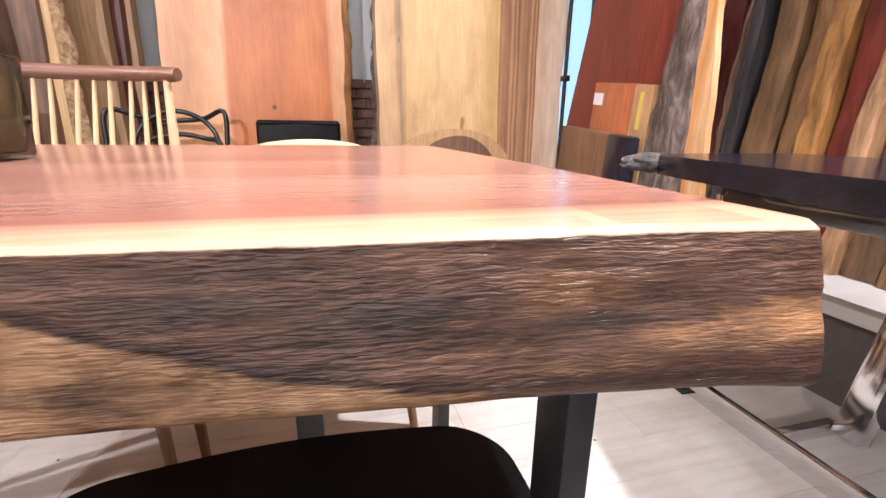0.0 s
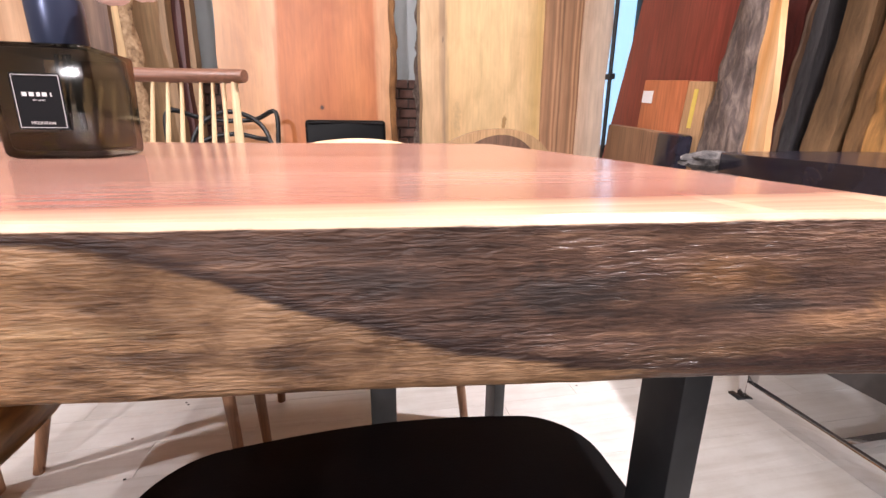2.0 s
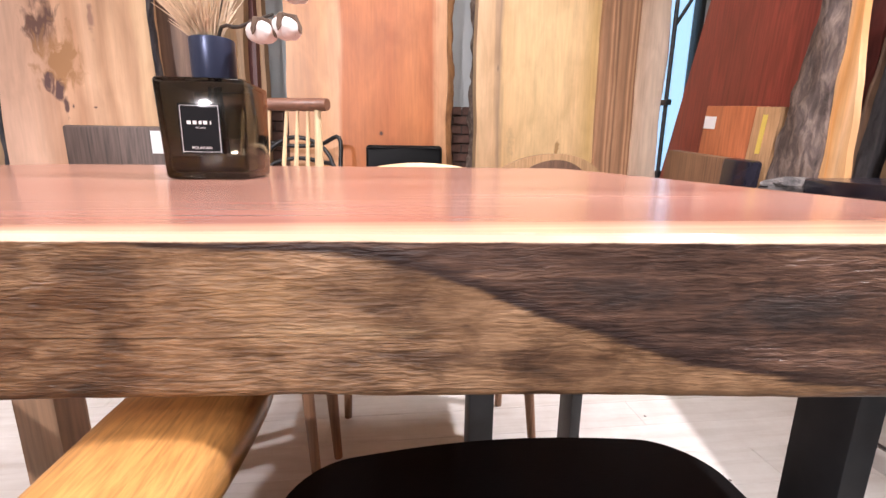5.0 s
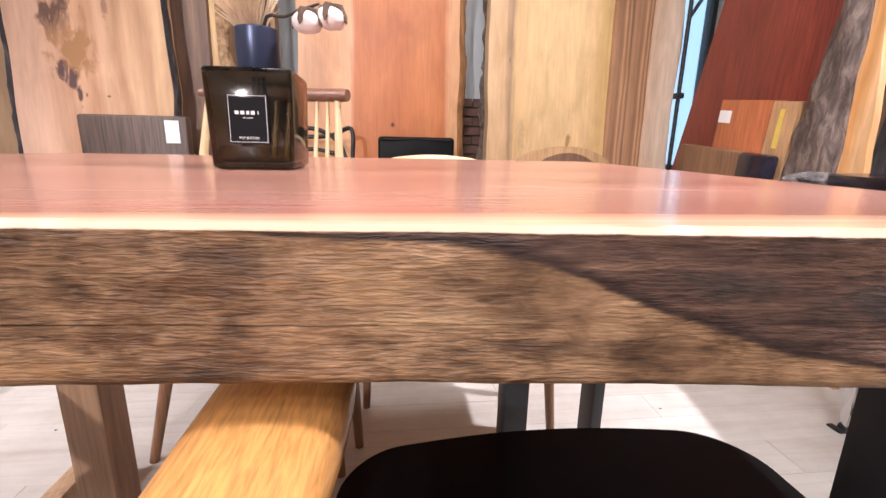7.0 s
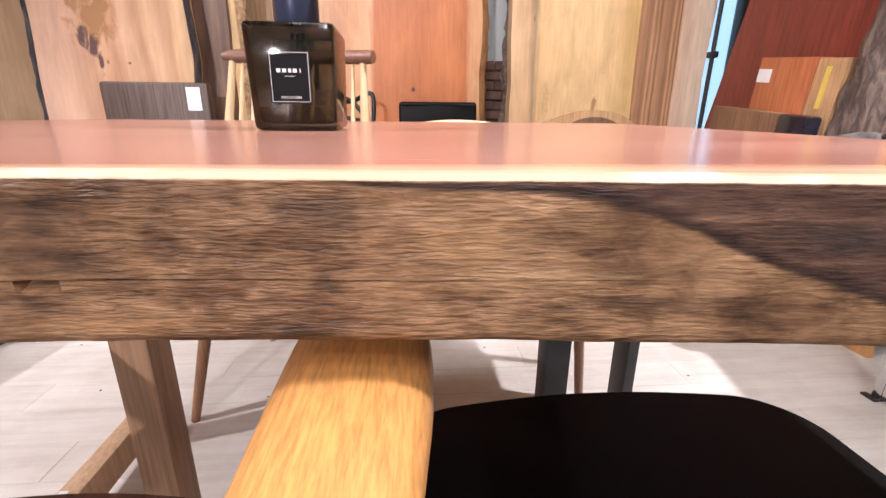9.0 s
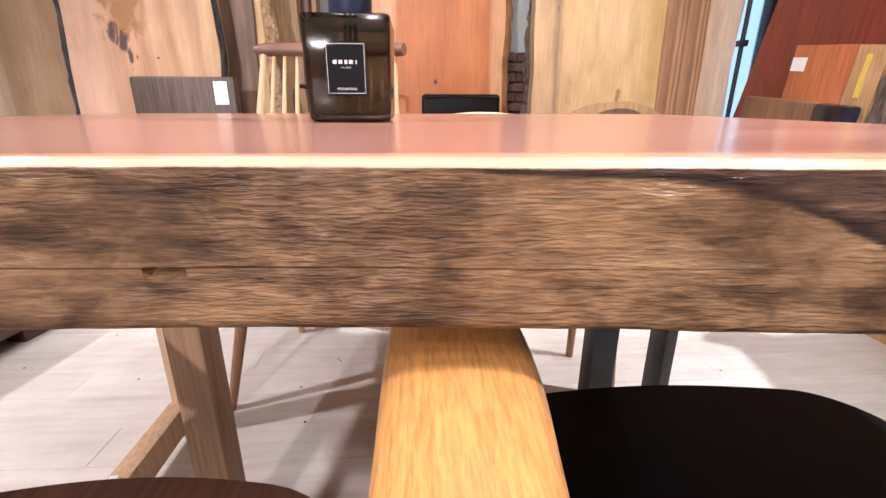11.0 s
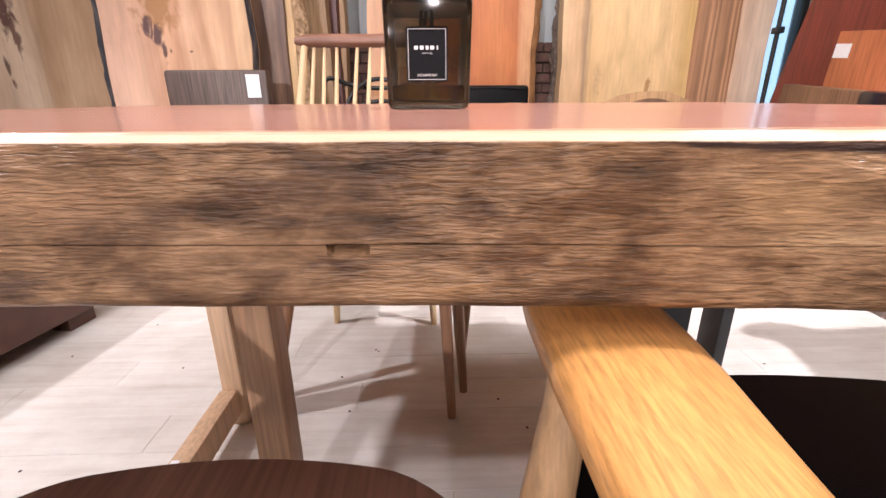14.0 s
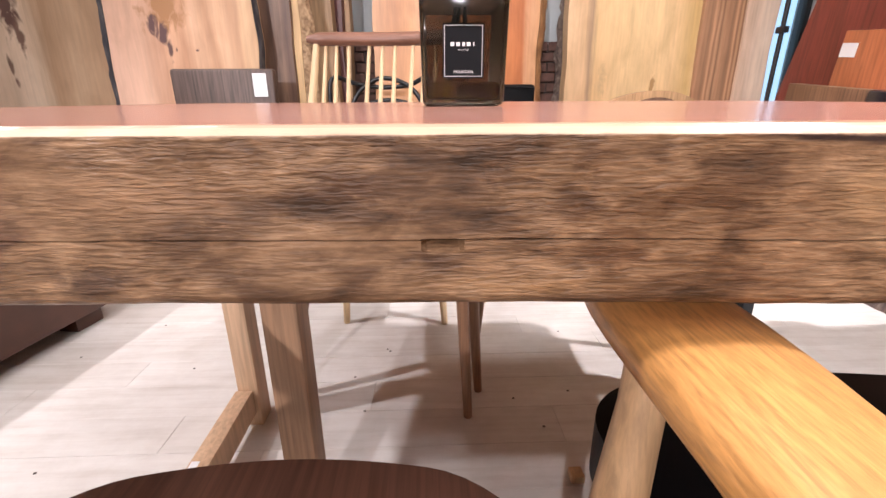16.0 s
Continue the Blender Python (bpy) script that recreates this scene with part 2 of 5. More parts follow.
    # ripple crests lightened and troughs darkened in the colour, as painted highlight and shade
    rr = ramp_of(ns, [(0.36, (0.46, 0.43, 0.41)), (0.50, (1.0,) * 3), (0.64, (1.5, 1.45, 1.38))])
    ls.new(ripple, rr.inputs[0])
    col = mixed(ns, ls, "MULTIPLY", maths(ns, ls, "MULTIPLY", strong, 0.40), col, rr.outputs[0])
    fr = ramp_of(ns, [(0.34, (0.68, 0.64, 0.60)), (0.62, (1.12, 1.10, 1.08))])
    ls.new(fleck, fr.inputs[0])
    col = mixed(ns, ls, "MULTIPLY", 0.6, col, fr.outputs[0])
    # pale sapwood rolls over the upper rim, bitten here and there
    rim = span_of(maths(ns, ls, "ADD", z, maths(ns, ls, "MULTIPLY", maths(ns, ls, "SUBTRACT", mid, 0.5), 0.0030)), 0.7150, 0.7166)
    col = mixed(ns, ls, "MIX", rim, col, (0.60, 0.41, 0.28))
    ls.new(col, bsdf.inputs["Base Color"])
    ls.new(span_of(patch, 0.36, 0.62, 0.52, 0.38), bsdf.inputs["Roughness"])
    bsdf.inputs["Specular IOR Level"].default_value = 0.28
    bp = node(ns, "ShaderNodeBump", Distance=0.0025)
    ls.new(maths(ns, ls, "MULTIPLY", strong, maths(ns, ls, "SUBTRACT", 1.0, rim, True)), bp.inputs["Strength"])
    ls.new(ripple, bp.inputs["Height"])
    b2 = node(ns, "ShaderNodeBump", Strength=0.18, Distance=0.004)
    ls.new(mid, b2.inputs["Height"])
    ls.new(bp.outputs[0], b2.inputs["Normal"])
    ls.new(b2.outputs[0], bsdf.inputs["Normal"])
    return mat


def floor_wood(name):
    mat, ns, ls, bsdf = nodes_of(name)
    tc = ns.new("ShaderNodeTexCoord")
    info = ns.new("ShaderNodeObjectInfo")
    geo = ns.new("ShaderNodeNewGeometry")
    mp = node(ns, "ShaderNodeMapping", Scale=(1.2, 14, 1))
    ls.new(geo.outputs["Position"], mp.inputs[0])
    n = node(ns, "ShaderNodeTexNoise", Scale=3.0, Detail=7.0, Roughness=0.6, Distortion=0.4)
    ls.new(mp.outputs[0], n.inputs["Vector"])
    r = ramp_of(ns, [(0.3, (0.66, 0.625, 0.58)), (0.5, (0.74, 0.715, 0.68)), (0.7, (0.79, 0.77, 0.74))])
    ls.new(n.outputs["Fac"], r.inputs[0])
    v = ramp_of(ns, [(0.0, (0.90, 0.89, 0.88)), (1.0, (1.0, 1.0, 1.0))])
    ls.new(info.outputs["Random"], v.inputs[0])
    col = mixed(ns, ls, "MULTIPLY", 1.0, r.outputs[0], v.outputs[0])
    s = node(ns, "ShaderNodeTexNoise", Scale=6.0, Detail=6.0, Roughness=0.7)
    ls.new(geo.outputs["Position"], s.inputs["Vector"])
    sr = ramp_of(ns, [(0.35, (0.86, 0.84, 0.82)), (0.6, (1, 1, 1))])
    ls.new(s.outputs["Fac"], sr.inputs[0])
    col = mixed(ns, ls, "MULTIPLY", 0.8, col, sr.outputs[0])
    ls.new(col, bsdf.inputs["Base Color"])
    bsdf.inputs["Roughness"].default_value = 0.5
    bp = node(ns, "ShaderNodeBump", Strength=0.15, Distance=0.002)
    ls.new(n.outputs["Fac"], bp.inputs["Height"])
    ls.new(bp.outputs[0], bsdf.inputs["Normal"])
    return mat


def clear(name, colour, rough=0.02, ior=1.45, weight=1.0):
    mat, ns, ls, bsdf = nodes_of(name)
    bsdf.inputs["Base Color"].default_value = (*colour, 1)
    bsdf.inputs["Roughness"].default_value, bsdf.inputs["IOR"].default_value = rough, ior
    bsdf.inputs["Transmission Weight"].default_value = weight
    return mat


def glowing(name, colour, strength):
    mat, ns, ls, bsdf = nodes_of(name)
    bsdf.inputs["Base Color"].default_value = (*colour, 1)
    bsdf.inputs["Emission Color"].default_value = (*colour, 1)
    bsdf.inputs["Emission Strength"].default_value = strength
    return mat


M_TOP = wood("walnut_table_top", 0.40, 1.34, [(0.0, (0.62, 0.43, 0.30)), (0.056, (0.62, 0.42, 0.29)), (0.074, (0.50, 0.27, 0.19)), (0.080, (0.36, 0.16, 0.125)), (0.13, (0.37, 0.185, 0.15)), (0.24, (0.40, 0.21, 0.165)), (0.30, (0.34, 0.165, 0.13)), (0.42, (0.42, 0.22, 0.17)), (0.55, (0.35, 0.17, 0.13)), (0.70, (0.41, 0.21, 0.16)), (0.9, (0.38, 0.19, 0.145))], "y", "x", 0.006, 0.20, 0.05, 0.004, 0.0, pores=150, along=2.2, mottle=0.7)
M_EDGE = edge_bark("debarked_live_edge")
M_STEEL = plain("black_powder_coated_steel", (0.018, 0.019, 0.021), 0.45, 0.0, 0.15, 60, 0.08, 900)
M_LEATHER = plain("black_leather", (0.0022, 0.0022, 0.0026), 0.42, 0.0, 0.2, 20, 0.12, 500, 0.15)
M_OAK = wood("oiled_oak", -1.0, 1.0, [(0.0, (0.52, 0.25, 0.075)), (0.5, (0.58, 0.29, 0.095)), (1.0, (0.50, 0.235, 0.07))], "x", "y", 0.05, 0.34, 0.24, 0.10, 0.05, pores=470, along=48)
M_OAKZ = wood("oiled_oak_upright", -1.0, 1.0, [(0.0, (0.60, 0.38, 0.20)), (0.5, (0.66, 0.43, 0.235)), (1.0, (0.58, 0.36, 0.19))], "x", "z", 0.2, 0.42, 0.2, 0.1, pores=260)
M_ASH = wood("pale_ash", -1.0, 1.0, [(0.0, (0.78, 0.58, 0.34)), (1.0, (0.82, 0.62, 0.38))], "x", "z", 0.1, 0.4, 0.12, 0.06, pores=240)
M_WALNUT = wood("dark_walnut", -1.0, 1.0, [(0.0, (0.085, 0.038, 0.026)), (0.5, (0.12, 0.055, 0.036)), (1.0, (0.08, 0.036, 0.025))], "x", "y", 0.5, 0.35, 0.3, 0.1, pores=160)
M_WALRAIL = wood("walnut_rail", -1.0, 1.0, [(0.0, (0.20, 0.095, 0.062)), (1.0, (0.24, 0.115, 0.075))], "z", "x", 0.2, 0.38, 0.22, 0.08, pores=200)
M_WALLEG = wood("brown_turned_leg", -1.0, 1.0, [(0.0, (0.30, 0.155, 0.085)), (1.0, (0.34, 0.18, 0.10))], "x", "z", 0.2, 0.4, 0.2, 0.08, pores=220)
M_POST = wood("brown_hardwood_post", -0.4, 0.1, [(0.0, (0.44, 0.28, 0.165)), (0.35, (0.34, 0.195, 0.11)), (0.6, (0.42, 0.25, 0.145)), (1.0, (0.34, 0.20, 0.115))], "x", "z", 0.06, 0.5, 0.22, 0.1, pores=140)
M_POSTPALE = wood("pale_hardwood_post", -0.5, 0.0, [(0.0, (0.66, 0.46, 0.30)), (1.0, (0.60, 0.40, 0.25))], "x", "z", 0.1, 0.5, 0.16, 0.08, pores=140)
M_FLOOR = floor_wood("whitewashed_plank")
M_JOINT = plain("dark_joint", (0.46, 0.43, 0.40), 0.9)
M_WALL = plain("grey_plaster", (0.50, 0.53, 0.53), 0.85, 0, 0.05, 8, 0.2, 120)
M_WHITE = plain("white_plaster", (0.78, 0.77, 0.74), 0.9, 0, 0.04, 6, 0.1, 120)
M_BRICK = plain("dark_red_brick", (0.105, 0.050, 0.036), 0.75, 0, 0.35, 25, 0.5, 160)
M_MORTAR = plain("grey_mortar", (0.075, 0.066, 0.06), 0.9, 0, 0.2, 60)
M_CHROME = plain("polished_chrome", (0.72, 0.72, 0.73), 0.10, 1.0, 0.03, 20)
M_PAPER = plain("white_paper", (0.82, 0.82, 0.83), 0.7, 0, 0.02)
M_CHARCOAL = plain("charcoal_stained_wood", (0.014, 0.013, 0.021), 0.17, 0, 0.35, 18, 0.08, 200)
M_GREYBARK = bark("grey_bark", (0.030, 0.022, 0.020), (0.125, 0.090, 0.078), (0.33, 0.25, 0.205), 34, 0.30, 1.0)
M_BROWNBARK = bark("brown_bark_edge", (0.10, 0.045, 0.018), (0.27, 0.13, 0.05), (0.46, 0.24, 0.10), 16, 0.3, 0.6, 0.6)
M_BURL = bark("burl_bark", (0.05, 0.035, 0.03), (0.17, 0.12, 0.095), (0.36, 0.28, 0.22), 40, 0.9, 1.0)
M_TANBURL = bark("tan_burl", (0.13, 0.07, 0.035), (0.38, 0.24, 0.13), (0.62, 0.44, 0.27), 45, 0.9, 1.0)
M_DARKBARK = bark("blue_black_bark", (0.012, 0.013, 0.018), (0.05, 0.05, 0.06), (0.16, 0.15, 0.15), 26, 0.4, 0.8)
M_BLACKTUBE = plain("black_moulded_plastic", (0.010, 0.010, 0.011), 0.35, 0, 0.1)
M_YELLOW = plain("yellow_paper_strip", (0.72, 0.55, 0.12), 0.6, 0, 0.05)
M_BOX = plain("brown_lacquered_wood", (0.085, 0.032, 0.018), 0.4, 0, 0.2, 14)


def smoked(name, tint, rough=0.09):
    """Dark see-through glass that dims what lies behind it and mirrors more towards its rims."""
    mat, ns, ls, bsdf = nodes_of(name)
    ns.remove(bsdf)
    clear_part = ns.new("ShaderNodeBsdfTransparent")
    clear_part.inputs[0].default_value = (*tint, 1)
    shine = ns.new("ShaderNodeBsdfGlossy")
    shine.inputs["Roughness"].default_value = rough
    fr = ns.new("ShaderNodeFresnel")
    fr.inputs[0].default_value = 1.5
    tc = ns.new("ShaderNodeTexCoord")
    n = node(ns, "ShaderNodeTexNoise", Scale=38.0, Detail=2.0)
    ls.new(tc.outputs["Object"], n.inputs["Vector"])
    bp = node(ns, "ShaderNodeBump", Strength=0.09, Distance=0.003)
    ls.new(n.outputs["Fac"], bp.inputs["Height"])
    ls.new(bp.outputs[0], shine.inputs["Normal"])
    mx = ns.new("ShaderNodeMixShader")
    ls.new(fr.outputs[0], mx.inputs[0])
    ls.new(clear_part.outputs[0], mx.inputs[1])
    ls.new(shine.outputs[0], mx.inputs[2])
    ls.new(mx.outputs[0], ns["Material Output"].inputs[0])
    return mat


M_GLASS = smoked("smoked_olive_glass", (0.35, 0.335, 0.295))
M_INNER = smoked("inner_glass_face", (0.90, 0.89, 0.86), 0.4)
M_LIQUID = smoked("olive_perfume", (0.80, 0.74, 0.34))
M_PANE = clear("window_glass", (0.95, 0.97, 1.0), 0.0, 1.45)
M_CAP = plain("dark_blue_grey_metal_collar", (0.045, 0.055, 0.100), 0.32, 0.5, 0.08, 30)
M_LABEL = plain("black_paper_label", (0.006, 0.0065, 0.008), 0.7, 0, 0.1, spec=0.2)
M_INK = plain("white_ink", (0.80, 0.80, 0.80), 0.6, 0, 0.01)
M_STEM = plain("dark_dry_stem", (0.045, 0.034, 0.027), 0.7, 0, 0.3, 60)
M_COTTON = plain("white_cotton", (0.84, 0.80, 0.78), 0.95, 0, 0.04, 60, 0.6, 220)
M_HUSK = plain("brown_cotton_husk", (0.12, 0.075, 0.05), 0.8, 0, 0.3, 50)
M_PLUME = plain("cream_dry_plume", (0.80, 0.66, 0.48), 0.9, 0, 0.15, 80)
M_SKYCARD = glowing("bright_street_daylight", (0.50, 0.76, 0.98), 1.15)
M_PANELGLOW = glowing("lamp_diffuser", (1.0, 0.96, 0.9), 2.0)


# ---------------------------------------------------------------- mesh helpers
def part(name, bm, material, parent=None, label="", smooth=True):
    me = bpy.data.meshes.new(name)
    bmesh.ops.recalc_face_normals(bm, faces=bm.faces)
    bm.to_mesh(me)
    bm.free()
    for m in (material if isinstance(material, (list, tuple)) else [material]):
        me.materials.append(m)
    if smooth:
        me.polygons.foreach_set("use_smooth", [True] * len(me.polygons))
        me.set_sharp_from_angle(angle=radians(38))
    ob = new(name, me)
    if parent:
        ob.parent = parent
    if label:
        ob["label"] = label
    return ob


def thing(name, label, category, at=(0, 0, 0), group="", kind=""):
    ob = new(name)
    ob.location = at
    ob.empty_display_size = 0.05
    return tagged(ob, label, category, group, kind)


def under(ob, parent):
    """Make ob a part of parent, which may stand away from the origin, with ob's mesh in world coordinates."""
    ob.parent = parent
    ob.matrix_parent_inverse = Matrix.Translation(-parent.location)
    return ob


def box(x0, x1, y0, y1, z0, z1, bevel=0.0, seg=2, bm=None, m=None):
    own = bmesh.new()
    bmesh.ops.create_cube(own, size=1.0)
    bmesh.ops.transform(own, matrix=Matrix.Translation(((x0 + x1) / 2, (y0 + y1) / 2, (z0 + z1) / 2)) @ Matrix.Diagonal((x1 - x0, y1 - y0, z1 - z0, 1)), verts=own.verts)
    if bevel:
        bmesh.ops.bevel(own, geom=own.edges[:], offset=bevel, segments=seg, profile=0.5, affect="EDGES")
    if m is not None:
        bmesh.ops.transform(own, matrix=m, verts=own.verts)
    return merge(bm, own)


def merge(bm, own):
    if bm is None:
        return own
    me = bpy.data.meshes.new("tmp")
    own.to_mesh(me)
    own.free()
    bm.from_mesh(me)
    bpy.data.meshes.remove(me)
    return bm


def tube(points, radii, sides=12, bm=None, flat=1.0):
    """A round rod through the points, with a radius at each; flat squeezes it along its second axis."""
    bm = bm or bmesh.new()
    pts = [Vector(p) for p in points]
    if isinstance(radii, (int, float)):
        radii = [radii] * len(pts)
    rings, up = [], Vector((0.02, 0.99, 0.1))
    for i, p in enumerate(pts):
        d = (pts[min(i + 1, len(pts) - 1)] - pts[max(i - 1, 0)]).normalized()
        side = d.cross(up)
        if side.length < 0.05:
            side = d.cross(Vector((1, 0, 0)))
        side.normalize()
        fwd = side.cross(d).normalized()
        rings.append([bm.verts.new(p + radii[i] * (math.cos(a) * side + flat * math.sin(a) * fwd)) for a in (2 * math.pi * k / sides for k in range(sides))])
    for r0, r1 in zip(rings, rings[1:]):
        for k in range(sides):
            bm.faces.new((r0[k], r0[(k + 1) % sides], r1[(k + 1) % sides], r1[k]))
    bm.faces.new(rings[0][::-1])
    bm.faces.new(rings[-1])
    return bm


def curve_points(ctrl, n=24):
    """Points of a smooth (Catmull-Rom) line through the control points."""
    c = [Vector(p) for p in ctrl]
    c = [2 * c[0] - c[1]] + c + [2 * c[-1] - c[-2]]
    out = []
    spans = len(c) - 3
    for k in range(n + 1):
        f = k / n * spans
        i = min(int(f), spans - 1)
        t = f - i
        p0, p1, p2, p3 = c[i:i + 4]
        out.append(0.5 * (2 * p1 + (p2 - p0) * t + (2 * p0 - 5 * p1 + 4 * p2 - p3) * t * t + (3 * p1 - p0 - 3 * p2 + p3) * t ** 3))
    return out


def prism(outline, z0, z1, bevel=0.0, seg=3, m=None, bm=None):
    """A plate with this outline in x and y, its rims rounded."""
    own = bmesh.new()
    lo = [own.verts.new((x, y, z0)) for x, y in outline]
    hi = [own.verts.new((x, y, z1)) for x, y in outline]
    own.faces.new(lo[::-1])
    own.faces.new(hi)
    n = len(outline)
    for k in range(n):
        own.faces.new((lo[k], lo[(k + 1) % n], hi[(k + 1) % n], hi[k]))
    if bevel:
        rims = [e for e in own.edges if abs(e.verts[0].co.z - e.verts[1].co.z) < 1e-6]
        bmesh.ops.bevel(own, geom=rims, offset=bevel, segments=seg, profile=0.5, affect="EDGES")
    if m is not None:
        bmesh.ops.transform(own, matrix=m, verts=own.verts)
    return merge(bm, own)


def wob(x, seed, amp, freq):
    return amp * noise.noise(Vector((x * freq, seed * 7.3, seed * 1.7))) * 2 + amp * 0.5 * noise.noise(Vector((x * freq * 3.1, seed * 3.1, 5.0)))


# ---------------------------------------------------------------- the room
X0, X1, Y0, Y1 = -3.2, 3.4, -5.2, 2.96


def structure(name, bm, mat, label, category, smooth=False):
    return tagged(part(name, bm, mat, None, "", smooth), label, category, "", "structure")


floor = structure("floor", box(X0 - 0.2, X1 + 0.2, Y0 - 0.2, Y1 + 0.2, -0.12, -0.004), M_JOINT, "whitewashed wooden plank floor with thin dark joints", "floor")
structure("ceiling", box(X0 - 0.2, X1 + 0.2, Y0 - 0.2, Y1 + 0.2, CEIL, CEIL + 0.15), M_WHITE, "plain white showroom ceiling", "ceiling")
structure("wall_south", box(X0, X1, Y0 - 0.15, Y0, 0, CEIL), M_WHITE, "plain white plaster wall behind the chairs", "wall")
structure("wall_west", box(X0 - 0.15, X0, Y0, Y1, 0, CEIL), M_WHITE, "plain white plaster side wall", "wall")
structure("wall_east", box(X1, X1 + 0.15, Y0, Y1, 0, CEIL), M_WHITE, "plain white plaster wall behind upright boards", "wall")
# back wall with a window opening between x 1.84 and 2.30
wall_north = box(X0, 1.84, Y1, Y1 + 0.15, 0, CEIL)
box(2.30, X1, Y1, Y1 + 0.15, 0, CEIL, bm=wall_north)
box(1.84, 2.30, Y1, Y1 + 0.15, 0, 0.62, bm=wall_north)
box(1.84, 2.30, Y1, Y1 + 0.15, 2.35, CEIL, bm=wall_north)
wall_north = structure("wall_north", wall_north, M_WALL, "pale grey plaster wall behind leaning timber slabs", "wall")
structure("backdrop", box(0.6, 4.2, 4.6, 4.62, -0.1, 3.4), M_SKYCARD, "bright bluish daylight outside the window", "backdrop")

window = thing("window_1", "tall narrow window with dark metal frame", "window", (2.07, Y1 + 0.05, 0.62), kind="structure")
under(part("pane", box(1.86, 2.28, Y1 + 0.06, Y1 + 0.066, 0.64, 2.33), M_PANE), window).visible_shadow = False
for x0, x1, z0, z1 in ((1.84, 1.87, 0.62, 2.35), (2.27, 2.30, 0.62, 2.35), (1.87, 2.27, 0.62, 0.65), (1.87, 2.27, 2.32, 2.35)):
    under(part("window_frame", box(x0, x1, Y1 + 0.03, Y1 + 0.10, z0, z1, 0.003), M_STEEL), window)

# ---------------------------------------------------------------- the long table
TABLE_L, TABLE_R, TABLE_F, TABLE_B, TOP, UNDER = -0.52, 0.781, 0.445, 1.30, 0.72, 0.6368


def along(x, rows):
    """The value at x on a line of (place, value) rows."""
    for (a, va), (b, vb) in zip(rows, rows[1:]):
        if x <= b:
            f = max(0.0, (x - a) / (b - a))
            f = f * f * (3 - 2 * f) * 0.35 + f * 0.65
            return va + (vb - va) * f
    return rows[-1][1]


def front_y(x, d):
    """The front edge's line at the share d of its height down from the top; it swings out at the end, more so low down."""
    top = along(x, ((-0.6, 0.468), (-0.1, 0.461), (0.1, 0.455), (0.3, 0.445), (0.5, 0.431), (0.65, 0.421), (0.8, 0.408)))
    low = along(x, ((-0.6, 0.466), (-0.1, 0.460), (0.1, 0.454), (0.3, 0.444), (0.45, 0.430), (0.6, 0.414), (0.7, 0.400), (0.8, 0.382)))
    return top + (low - top) * d + wob(x, 2, 0.0008, 7)


